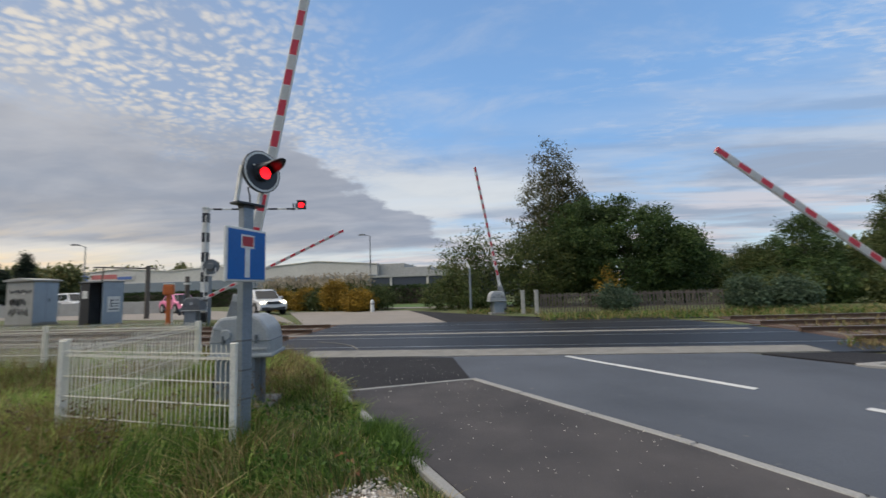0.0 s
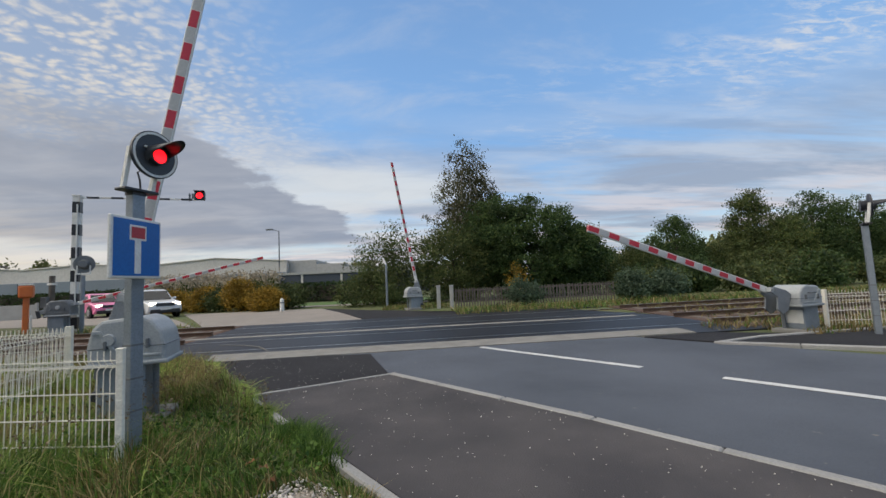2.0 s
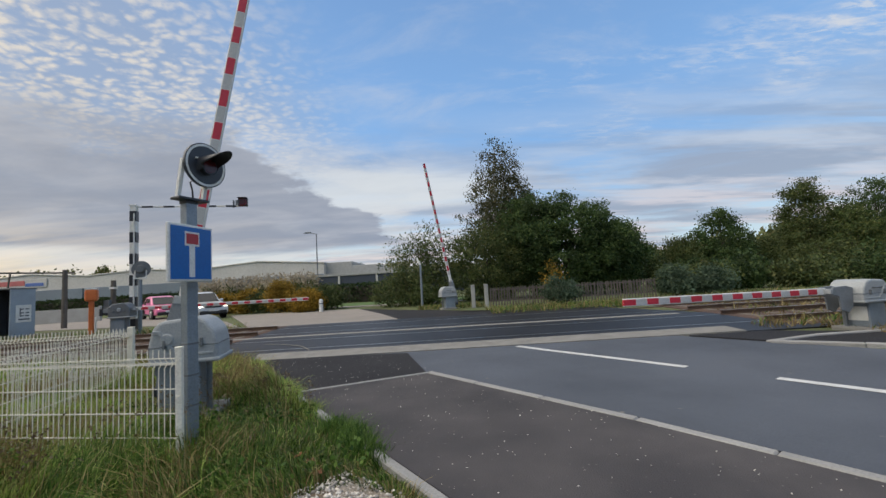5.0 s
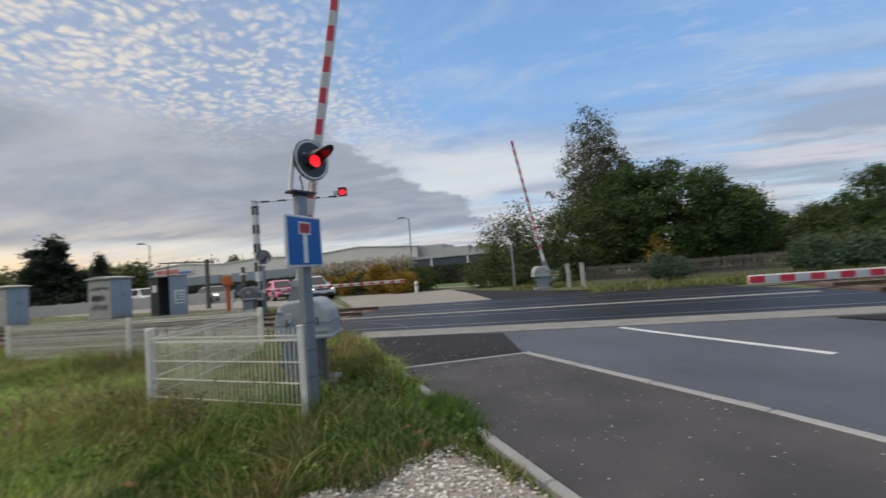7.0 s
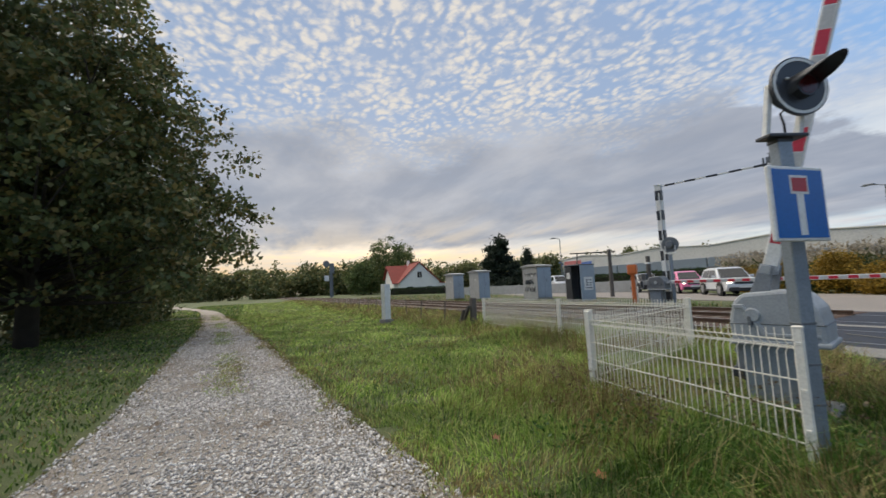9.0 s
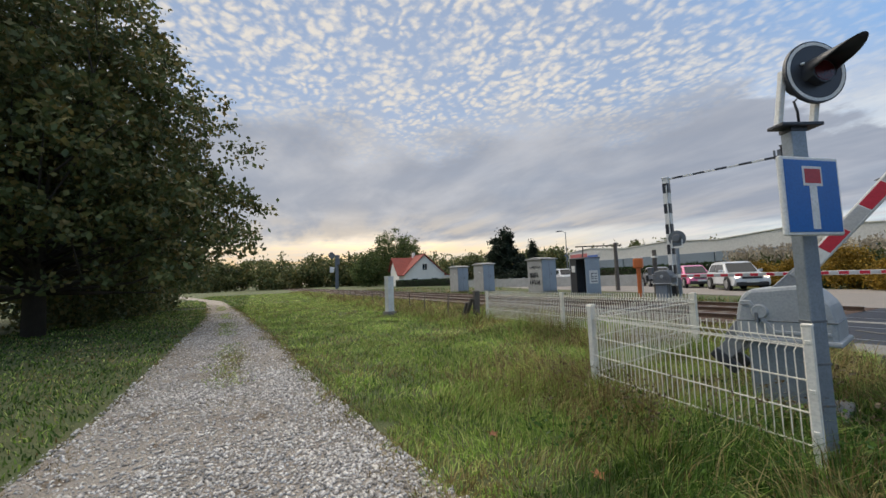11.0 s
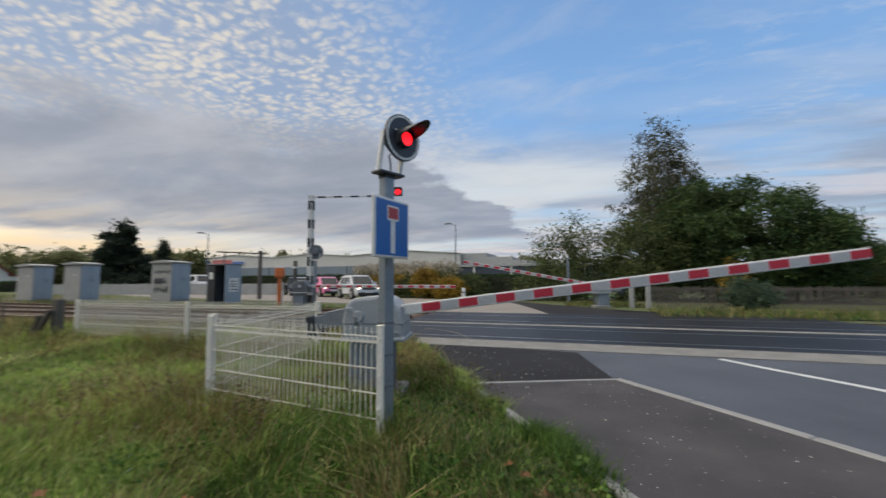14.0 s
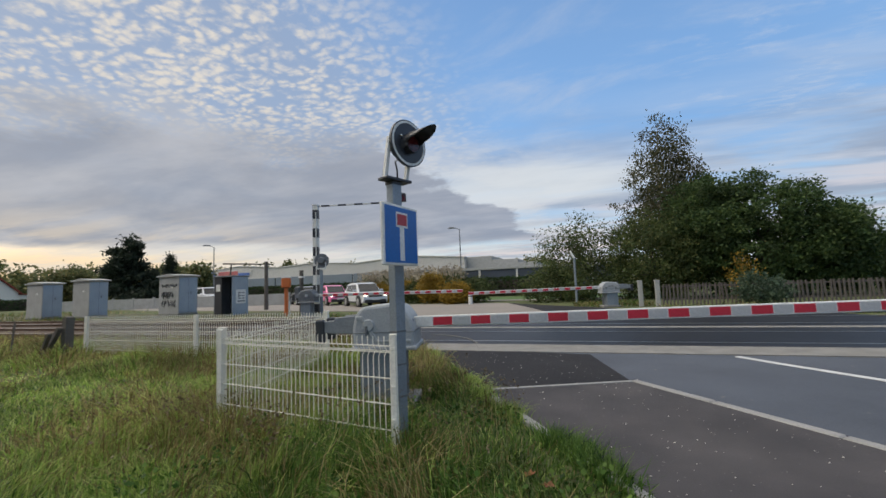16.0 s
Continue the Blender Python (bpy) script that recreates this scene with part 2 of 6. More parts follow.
PAINT = material("worn_white_road_paint", (0.62, 0.63, 0.63), (0.42, 0.43, 0.43), 0.7, scale=4, fine=70, bump=0.2)
GRAVEL = material("pale_flint_gravel", (0.40, 0.36, 0.31), (0.23, 0.185, 0.14), 0.95, scale=1.3, fine=60, bump=1.0, depth=0.03, spots=((0.16, 0.12, 0.08), 2.2, 0.63))
STONE = material("flint_pebble", (0.60, 0.565, 0.52), (0.44, 0.405, 0.36), 0.85, scale=3, fine=90, bump=0.1, island=0.6)
BALLAST = material("rusty_ballast", (0.105, 0.064, 0.047), (0.058, 0.036, 0.028), 0.95, scale=1.5, fine=22, bump=1.0, depth=0.05)
TURF = material("autumn_turf", (0.078, 0.110, 0.034), (0.125, 0.115, 0.05), 0.95, scale=0.9, fine=40, bump=0.8, depth=0.04)
RAIL = material("brown_rail_steel", (0.13, 0.085, 0.06), (0.09, 0.06, 0.045), 0.6, 0.5, scale=3, fine=40, bump=0.1)
RAILTOP = material("polished_rail_head", (0.5, 0.5, 0.5), (0.38, 0.37, 0.36), 0.3, 0.9, scale=3, fine=40, bump=0.0)
TIE = material("weathered_sleeper", (0.14, 0.12, 0.10), (0.09, 0.075, 0.065), 0.95, scale=5, fine=40, bump=0.3)
WHITE = material("weathered_white_coat", (0.72, 0.73, 0.71), (0.55, 0.55, 0.51), 0.5, scale=6, fine=60, bump=0.05)
GREY = material("grey_machine_paint", (0.36, 0.385, 0.40), (0.27, 0.29, 0.30), 0.5, scale=4, fine=50, bump=0.08)
DULL = material("dull_dark_grey_steel", (0.16, 0.175, 0.19), (0.11, 0.12, 0.13), 0.5, 0.3, scale=5, fine=50, bump=0.08)
GALV = material("galvanised_grey_blue_steel", (0.24, 0.28, 0.32), (0.17, 0.20, 0.235), 0.45, 0.35, scale=7, fine=60, bump=0.06)
BLACK = material("black_enamel", (0.022, 0.025, 0.032), (0.03, 0.034, 0.042), 0.4, scale=8, fine=80, bump=0.03)
RED = material("red_reflective_band", (0.52, 0.02, 0.045), (0.40, 0.015, 0.03), 0.4, scale=7, fine=60, bump=0.03)
BLUE = material("blue_sign_film", (0.005, 0.125, 0.42), (0.005, 0.10, 0.35), 0.35, scale=4, fine=60, bump=0.02)
SIGNRED = material("faded_sign_red", (0.42, 0.03, 0.04), (0.33, 0.03, 0.04), 0.4, scale=5, fine=60, bump=0.02)
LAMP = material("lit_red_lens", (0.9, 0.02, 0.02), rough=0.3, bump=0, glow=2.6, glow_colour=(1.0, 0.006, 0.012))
# back of the flip disc: the switched-off lamp put into a colour
UNLIT = material("unlit_red_lens", (0.06, 0.006, 0.008), rough=0.2, bump=0)


# ---- builders ----
def gz(x, y):
    """The ground's height: level before the line, a little higher beyond it."""
    return min(max(0.02 * (y - 8.0), 0.0), 0.2)


def mesh_object(name, verts, faces, mats, parent=None, smooth=False):
    me = bpy.data.meshes.new(name)
    me.from_pydata(verts, [], faces)
    for m in mats if isinstance(mats, (list, tuple)) else [mats]:
        me.materials.append(m)
    if smooth:
        me.shade_smooth()
    ob = new(name, me)
    ob.parent = parent
    return ob


def part(name, bm, mat, parent=None, label="", smooth=False):
    me = bpy.data.meshes.new(name)
    bm.to_mesh(me)
    bm.free()
    me.materials.append(mat)
    if smooth:
        me.shade_smooth()
    ob = new(name, me)
    ob.parent = parent
    return tagged(ob, label)


def thing(name, m, label, category, group="", kind=""):
    ob = new(name)
    ob.matrix_basis = m
    ob.empty_display_size = 0.2
    return tagged(ob, label, category, group, kind)


def add_box(bm, size, m=None, bevel=0.0, seg=2):
    m = m or Matrix()
    r = bmesh.ops.create_cube(bm, size=1.0)
    vs = r["verts"]
    for v in vs:
        v.co = Vector((v.co.x * size[0], v.co.y * size[1], v.co.z * size[2]))
    if bevel:
        es = list({e for v in vs for e in v.link_edges})
        out = bmesh.ops.bevel(bm, geom=es, offset=bevel, segments=seg, profile=0.5, affect="EDGES")
        vs = list({v for f in out["faces"] for v in f.verts} | {v for v in vs if v.is_valid})
    bmesh.ops.transform(bm, matrix=m, verts=vs)
    return vs


def boxed(size, m=None, bevel=0.0, seg=2):
    bm = bmesh.new()
    add_box(bm, size, m, bevel, seg)
    return bm


def add_cyl(bm, r1, r2, h, m=None, n=20):
    """A cone or cylinder from z = 0 to z = h."""
    r = bmesh.ops.create_cone(bm, cap_ends=True, segments=n, radius1=r1, radius2=r2, depth=h)
    bmesh.ops.transform(bm, matrix=(m or Matrix()) @ Matrix.Translation((0, 0, h / 2)), verts=r["verts"])


def cyl(r1, r2, h, m=None, n=20):
    bm = bmesh.new()
    add_cyl(bm, r1, r2, h, m, n)
    return bm


def prism(outline, width, m=None, bevel=0.0, seg=2):
    """An outline in x and z, extruded along y about its middle."""
    bm = bmesh.new()
    vs = [bm.verts.new((x, -width / 2, z)) for x, z in outline]
    f = bm.faces.new(vs)
    out = bmesh.ops.extrude_face_region(bm, geom=[f])
    bmesh.ops.translate(bm, verts=[v for v in out["geom"] if isinstance(v, bmesh.types.BMVert)], vec=(0, width, 0))
    bmesh.ops.recalc_face_normals(bm, faces=bm.faces)
    if bevel:
        bmesh.ops.bevel(bm, geom=list(bm.edges), offset=bevel, segments=seg, profile=0.5, affect="EDGES")
    if m:
        bmesh.ops.transform(bm, matrix=m, verts=bm.verts)
    return bm


def tube(points, radii, n=8):
    """Verts and faces of a round tube along points."""
    verts, faces = [], []
    pts = [Vector(p) for p in points]
    for i, p in enumerate(pts):
        d = (pts[min(i + 1, len(pts) - 1)] - pts[max(i - 1, 0)]).normalized()
        a = d.orthogonal().normalized()
        b = d.cross(a)
        for k in range(n):
            t = 2 * math.pi * k / n
            verts.append(p + (a * math.cos(t) + b * math.sin(t)) * radii[i])
    for i in range(len(pts) - 1):
        for k in range(n):
            faces.append((i * n + k, i * n + (k + 1) % n, (i + 1) * n + (k + 1) % n, (i + 1) * n + k))
    faces.append(tuple(range(n))[::-1])
    faces.append(tuple(range((len(pts) - 1) * n, len(pts) * n)))
    return verts, faces


def tube_part(name, points, radii, mat, parent, label="", n=8):
    v, f = tube(points, radii, n)
    return tagged(mesh_object(name, v, f, mat, parent, True), label)


def sheet(name, edge_a, edge_b, lift, mat, label, category, across=2, thick=0.06, step=0.6):
    """A slab that lies on the ground between two lines of points (x, y), with sides going down."""
    def fine(line):
        out = []
        total = sum((Vector(b) - Vector(a)).length for a, b in zip(line, line[1:]))
        n = 1 + min(160, max(2, int(total / step)))
        for i in range(n):
            d = total * i / (n - 1)
            for a, b in zip(line, line[1:]):
                l = (Vector(b) - Vector(a)).length
                if d <= l + 1e-6:
                    out.append(Vector(a).lerp(Vector(b), d / l))
                    break
                d -= l
        return out

    a, b = fine(edge_a), fine(edge_b)
    n = min(len(a), len(b))
    a = [a[round(i * (len(a) - 1) / (n - 1))] for i in range(n)]
    b = [b[round(i * (len(b) - 1) / (n - 1))] for i in range(n)]
    verts, faces, w = [], [], across + 1
    for i in range(n):
        for k in range(w):
            q = a[i].lerp(b[i], k / across)
            verts.append((q.x, q.y, gz(q.x, q.y) + lift))
    for i in range(n - 1):
        for k in range(across):
            j = i * w + k
            faces.append((j, j + 1, j + w + 1, j + w))
    top = len(verts)
    rim = [i * w for i in range(n)] + [(n - 1) * w + k for k in range(1, w)] + [i * w + across for i in range(n - 2, -1, -1)] + [k for k in range(across - 1, 0, -1)]
    for j in rim:
        v = verts[j]
        verts.append((v[0], v[1], v[2] - thick))
    for i in range(len(rim)):
        j = (i + 1) % len(rim)
        faces.append((rim[i], rim[j], top + j, top + i))
    ob = mesh_object(name, verts, faces, mat)
    bm = bmesh.new()
    bm.from_mesh(ob.data)
    bmesh.ops.recalc_face_normals(bm, faces=bm.faces)
    if sum(f.normal.z * f.calc_area() for f in bm.faces) < 0:
        bmesh.ops.reverse_faces(bm, faces=bm.faces)
    bm.to_mesh(ob.data)
    bm.free()
    return tagged(ob, label, category, kind="structure")


# directions: ALONG the road over the line, SIDE to its right
ALONG, SIDE = Vector((-0.566, 0.824)), Vector((0.824, 0.566))


def rd(u, s):
    q = SIDE * u + ALONG * s
    return (q.x, q.y)


# ---- ground, road and track ----
def ground():
    xs = [-3000, -1500, -700, -350, -200, -120, -80, -55, -40] + [-30 + 1.0 * i for i in range(61)] + [40, 55, 80, 120, 200, 350, 700, 1500, 3000]
    ys = [-3000, -1500, -700, -300, -150, -80, -40, -20, -10] + [-6 + 0.5 * i for i in range(61)] + [28, 34, 45, 60, 90, 140, 220, 400, 800, 1500, 3000]
    verts = [(x, y, gz(x, y) - 0.02) for y in ys for x in xs]
    w = len(xs)
    faces = [(j * w + i, j * w + i + 1, (j + 1) * w + i + 1, (j + 1) * w + i) for j in range(len(ys) - 1) for i in range(w - 1)]
    tagged(mesh_object("ground", verts, faces, TURF), "uneven autumn grass ground with brown patches", "ground", kind="structure")


ground()
RAILS = (9.68, 11.15, 12.62, 14.07)
sheet("road", [rd(4.235, -60), rd(4.235, 0), rd(4.205, 2), rd(3.97, 5.3), rd(3.86, 8.5)], [rd(9.25, -60), rd(9.25, 0), rd(9.2, 2), rd(9.05, 5.3), rd(9.3, 8.5)], 0.004, ROAD, "worn blue-grey asphalt road leading onto the crossing", "road", 4)
sheet("footway", [rd(2.2, -30), rd(2.16, 0), rd(2.14, 5.41)], [rd(4.15, -30), rd(4.15, 0), rd(4.12, 2), rd(3.90, 5.05)], 0.022, WALKWAY, "brown-grey asphalt footway beside the road with scattered grit", "footway", 3)
sheet("footway_end", [rd(2.14, 5.50), rd(2.2, 9.0)], [rd(3.93, 5.13), rd(4.6, 6.9)], 0.016, TARMAC, "patch of dark asphalt between footway and crossing", "footway", 3)
sheet("footway_border", [rd(2.12, 5.42), rd(3.94, 5.05)], [rd(2.12, 5.49), rd(3.94, 5.12)], 0.028, KERB, "thin pale concrete border across the footway", "kerb", 1)
sheet("crossing", [(-4.6, 8.5), (9.5, 8.5)], [(-6.4, 15.0), (6.2, 15.0)], 0.010, CROSSING, "smooth dark asphalt crossing panels between the rails", "road", 10)
sheet("concrete_strip", [(-3.2, 8.42), (6.6, 8.5)], [(-3.4, 9.2), (6.65, 9.2)], 0.021, STRIP, "gritty pale concrete strip before the first rail", "road", 1)
sheet("concrete_strip", [(-6.0, 11.77), (7.2, 11.77)], [(-6.0, 12.03), (7.2, 12.03)], 0.015, STRIP, "pale concrete strip between the two tracks", "road", 1)
sheet("far_road", [(-6.4, 14.98), (-1.0, 14.98)], [(-12.0, 24.4), (-4.2, 23.2)], 0.006, PALE, "pale dusty paved area beyond the crossing", "road", 6)
sheet("far_road", [(-6.6, 14.98), (-9.5, 18.0), (-34, 24), (-120, 60)], [(-11.9, 22.5), (-20, 29), (-40, 40), (-120, 80)], 0.008, PALE, "pale dusty road leading away beyond the crossing", "road", 6)
sheet("side_road", [(-0.95, 14.98), (9.0, 14.98)], [(-4.1, 23.0), (1.4, 16.2), (4.5, 15.5)], 0.006, TARMAC, "dark asphalt apron beyond the crossing", "road", 3)
sheet("dark_apron", [(9.0, 7.4), (6.9, 8.45)], [(6.4, 7.2), (5.4, 8.4)], 0.009, TARMAC, "dark asphalt apron by the machine at the road side", "road", 2)
sheet("lane_mark", [rd(6.34, 5.74), rd(6.43, 2.66)], [rd(6.46, 5.74), rd(6.55, 2.66)], 0.012, PAINT, "worn white dash painted along the road's middle", "road mark", 1, 0.004)
for s0, s1 in ((1.68, -1.4), (-2.6, -5.7), (-6.9, -10.0), (-11.2, -14.3), (-15.5, -18.6)):
    sheet("lane_mark", [rd(6.44, s0), rd(6.46, s1)], [rd(6.56, s0), rd(6.58, s1)], 0.012, PAINT, "worn white dash painted along the road's middle", "road mark", 1, 0.004)


def kerbs():
    """Stones laid end to end along the footway's two edges."""
    def run(name, line, width, high, length, label):
        owner = thing(name, Matrix(), label, "kerb", kind="structure")
        pts = [Vector(rd(*q)) for q in line]
        shared = None
        for a, b in zip(pts, pts[1:]):
            n = max(1, round((b - a).length / length))
            for i in range(n):
                p, q = a.lerp(b, i / n), a.lerp(b, (i + 1) / n)
                c, d = (p + q) / 2, q - p
                if shared is None:
                    ob = part("kerb_stone", boxed((1, width, 0.24), None, 0.012, 1), KERB, owner)
                    shared = ob.data
                else:
                    ob = new("kerb_stone", shared)
                    ob.parent = owner
                ob.matrix_basis = pose(c.x, c.y, gz(c.x, c.y) + high - 0.12 + random.uniform(-0.003, 0.003), 0, 0, math.degrees(math.atan2(d.y, d.x))) @ Matrix.Diagonal((d.length - 0.008, 1, 1, 1))

    run("road_kerb", [(4.19, -24), (4.19, 0), (4.16, 2), (3.95, 5.1)], 0.095, 0.033, 1.0, "low pale concrete kerb between footway and road")
    run("verge_kerb", [(2.12, -8), (2.10, 3), (2.10, 6), (2.16, 8.6)], 0.085, 0.03, 1.0, "narrow concrete edging between grass verge and footway")
    run("island_kerb", [(9.1, 2.52), (9.75, 0.4), (10.2, -8)], 0.12, 0.05, 1.0, "low concrete kerb of the footway across the road")
    run("island_kerb", [(9.1, 2.56), (10.2, 2.2), (13.0, 0.5)], 0.1, 0.04, 1.0, "concrete edging behind the footway across the road")


kerbs()
sheet("far_footway", [rd(9.2, 2.4), rd(9.82, 0.3), rd(10.26, -8)], [rd(10.1, 2.15), rd(12.9, 0.4), rd(14, -8)], 0.02, TARMAC, "dark asphalt footway across the road", "footway", 2)

sheet("gutter_seam", [rd(4.262, -20), rd(4.262, 0), rd(4.232, 2), rd(4.012, 5.2)], [rd(4.29, -20), rd(4.29, 0), rd(4.26, 2), rd(4.04, 5.2)], 0.0085, TARMAC, "dark open seam between kerb and road", "road", 1, 0.006)
YARD = material("dusty_weedy_yard", (0.085, 0.095, 0.04), (0.12, 0.10, 0.062), 0.95, scale=0.5, fine=25, bump=0.5, depth=0.03)
sheet("yard", [(-75, 15.4), (-10.2, 15.4)], [(-75, 23.5), (-13.5, 18.6)], 0.003, YARD, "dusty weedy yard around the cabinets", "yard", 4, 0.05, 1.5)

# track bed and rails
for x0, x1 in ((-260, -5.0), (7.9, 160)):
    sheet("track_bed", [(x0, 8.9), (x1, 8.9)], [(x0, 14.9), (x1, 14.9)], 0.012, BALLAST, "brown stained ballast bed of the railway", "track bed", 6, 0.1, 3.0)


def rails():
    for y in RAILS:
        z = gz(0, y)
        owner = thing("rail", pose(0, y, z), "brown steel rail with a polished head, sunk level in the crossing", "rail", "rails of the two tracks", "structure")
        for x0, x1, base in ((-260, -5.0, 0.012), (-5.0, 7.9, -0.0975), (7.9, 160, 0.012)):
            l, c = x1 - x0, (x0 + x1) / 2
            bm = boxed((l, 0.13, 0.02), pose(c, 0, base + 0.01))
            add_box(bm, (l, 0.025, 0.06), pose(c, 0, base + 0.05))
            add_box(bm, (l, 0.07, 0.03), pose(c, 0, base + 0.09))
            part("web", bm, RAIL, owner)
            part("head", boxed((l, 0.05, 0.006), pose(c, 0, base + 0.107)), RAILTOP, owner, "shiny worn rail head")


rails()


def sleepers():
    for y in (10.41, 13.34):
        owner = thing("sleepers", Matrix(), "weathered sleepers half sunk in the ballast", "sleeper", kind="structure")
        shared = None
        for k in range(120):
            x = -5.4 - 0.62 * k if k < 85 else 8.4 + 0.62 * (k - 85)
            if shared is None:
                ob = part("sleeper", boxed((0.24, 2.4, 0.12), None, 0.015, 1), TIE, owner)
                shared = ob.data
            else:
                ob = new("sleeper", shared)
                ob.parent = owner
            ob.matrix_basis = pose(x, y, gz(x, y) - 0.043, 1.1, 0, random.uniform(-1.5, 1.5))


# gravel track along the line
sheet("gravel_track", [(0.9, 2.42), (-0.1, 3.3), (-0.9, 2.55), (-2.4, 1.75), (-3.4, 1.60), (-4.6, 1.48), (-9, 1.18), (-14.3, 0.80), (-26, -0.2), (-45, -2.2), (-90, -12)], [(3.2, -1.0), (1.5, -1.5), (-1, -1.2), (-3, -0.9), (-4.2, -0.80), (-5.7, -0.74), (-8.7, -0.84), (-14, -1.02), (-21.5, -1.30), (-45, -3.6), (-90, -14)], 0.004, GRAVEL, "pale flint gravel track with two worn wheel lines", "track", 8, 0.05, 0.5)


# ---- machines, signals and signs at the crossing ----
BOOM = 14.4


FILM = material("pale_grey_reflective_film", (0.46, 0.47, 0.47), (0.38, 0.39, 0.39), 0.4, scale=6, fine=60, bump=0.03)
ARM = material("scuffed_mid_grey_steel", (0.23, 0.25, 0.27), (0.16, 0.175, 0.19), 0.5, 0.2, scale=6, fine=50, bump=0.1)


def gate(base, yaw, pivot, length, label, shift=0.0, plate=False, short=False, paint=None):
    """A barrier gate: pedestal, hood and the boom that turns in it. Its own x axis runs along the boom."""
    owner = thing("barrier_gate", pose(*base, 0, 0, yaw), label, "barrier", "barrier gates of the crossing")
    k = pivot / 0.88
    w, hw = 0.56, 0.34
    part("pedestal", boxed((0.43, 0.44, 0.62 * k + 0.06), pose(shift - 0.07, 0, 0.31 * k - 0.03), 0.02), GALV, owner)
    # raised moulding on the hood's flanks
    for s in (-1, 1):
        rib = [(shift - 0.30, 0.98 * k), (shift - 0.22, 0.98 * k), (shift - 0.06, 0.72 * k), (shift + 0.30, 0.72 * k), (shift + 0.30, 0.69 * k), (shift - 0.09, 0.69 * k), (shift - 0.24, 0.94 * k), (shift - 0.30, 0.94 * k)]
        part("moulding", prism(rib, 0.02, pose(0, s * (w / 2 + 0.003), 0), 0.005, 1), paint or GREY, owner)
    part("footing", boxed((0.66, 0.62, 0.12), pose(shift, 0, 0.0), 0.02), STRIP, owner, "rough concrete footing")
    hood = [(-hw, 0.62 * k), (-hw - 0.01, 0.82 * k), (-hw + 0.03, 1.00 * k), (-hw + 0.11, 1.08 * k), (0.12, 1.11 * k), (hw - 0.12, 1.06 * k), (hw - 0.03, 0.94 * k), (hw, 0.78 * k), (hw, 0.62 * k)]
    h = part("hood", prism(hood, w, pose(shift, 0, 0), 0.035), paint or GREY, owner, "rounded grey metal hood with worn paint")
    part("rim", boxed((2 * hw + 0.05, w + 0.04, 0.045), pose(shift, 0, 0.63 * k), 0.015), GREY, h)
    part("lid_seam", boxed((2 * hw + 0.012, w + 0.012, 0.01), pose(shift, 0, 0.80 * k), 0.004, 1), DULL, h, "dark seam of the lid")
    for x in (shift - 0.18, shift + 0.18):
        bm = boxed((0.03, 0.04, 0.09), pose(x, -w / 2 - 0.012, 0.83 * k), 0.008)
        add_box(bm, (0.02, 0.02, 0.05), pose(x, -w / 2 - 0.03, 0.80 * k), 0.004)
        part("latch", bm, DULL, h)
        part("latch", boxed((0.03, 0.04, 0.09), pose(x, w / 2 + 0.012, 0.83 * k), 0.008), DULL, h)
    bm = boxed((0.2, 0.02, 0.02), pose(shift, w / 2 + 0.04, 0.92 * k), 0.006)
    add_box(bm, (0.02, 0.05, 0.02), pose(shift - 0.09, w / 2 + 0.02, 0.92 * k))
    add_box(bm, (0.02, 0.05, 0.02), pose(shift + 0.09, w / 2 + 0.02, 0.92 * k))
    part("handle", bm, DULL, h)
    part("conduit", cyl(0.03, 0.03, 0.6 * k, pose(shift + 0.21, -0.12, 0.02), 10), DULL, owner)
    if plate:
        part("notice_plate", boxed((0.008, 0.34, 0.26), pose(shift + 0.15, 0.02, 0.30), 0.003, 1), WHITE, owner, "cream blank plate on the pedestal")
    boom = part("boom", boxed((length - 0.42, 0.045, 0.125), pose(0.42 + (length - 0.42) / 2, 0, 0), 0.012), WHITE, owner, "white boom with red bands")
    shared, film = None, None
    for i in range(int((length - 0.62) / 0.43) + 1):
        x = length - 0.11 - 0.43 * i
        if x < 0.7:
            break
        if shared is None:
            ob = part("red_band", boxed((0.22, 0.05, 0.094), None, 0.003, 1), RED, boom)
            shared = ob.data
        else:
            ob = new("red_band", shared)
            ob.parent = boom
        ob.matrix_basis = pose(x, 0, 0)
        if x - 0.215 > 0.6:
            ob = new("grey_band", film) if film else part("grey_band", boxed((0.20, 0.049, 0.094), None, 0.003, 1), FILM, boom)
            film, ob.parent = ob.data, boom
            ob.matrix_basis = pose(x - 0.215, 0, 0)
    for s in (-1, 1):
        y = s * (w / 2 + 0.05)
        if short:
            fork = [(-0.06, -0.30), (-0.10, 0.05), (0.06, 0.09), (0.40, 0.075), (0.42, -0.06), (0.27, -0.10), (0.24, -0.34), (0.06, -0.40)]
            part("fork_plate", prism(fork, 0.03, pose(0, s * 0.11, 0), 0.006, 1), ARM, boom, "grey steel side plate of the boom")
            continue
        fork = [(-0.60, -0.07), (-0.60, 0.05), (-0.42, 0.06), (-0.40, 0.09), (-0.08, 0.11), (0.25, 0.07), (0.48, 0.05), (0.48, -0.05), (0.25, -0.07), (-0.1, -0.10), (-0.4, -0.09)]
        part("fork_plate", prism(fork, 0.03, pose(0, s * 0.17, 0), 0.006, 1), ARM, boom, "grey steel side arm of the boom")
        part("hub", cyl(0.07, 0.055, 0.03, pose(0, s * (w / 2 - 0.005), 0, -90 * s), 18), GREY, boom)
        part("counterweight", boxed((0.10, 0.08, 0.26), pose(-0.58, s * 0.17, -0.06), 0.02), BLACK, boom, "dark slab of counterweight plates")
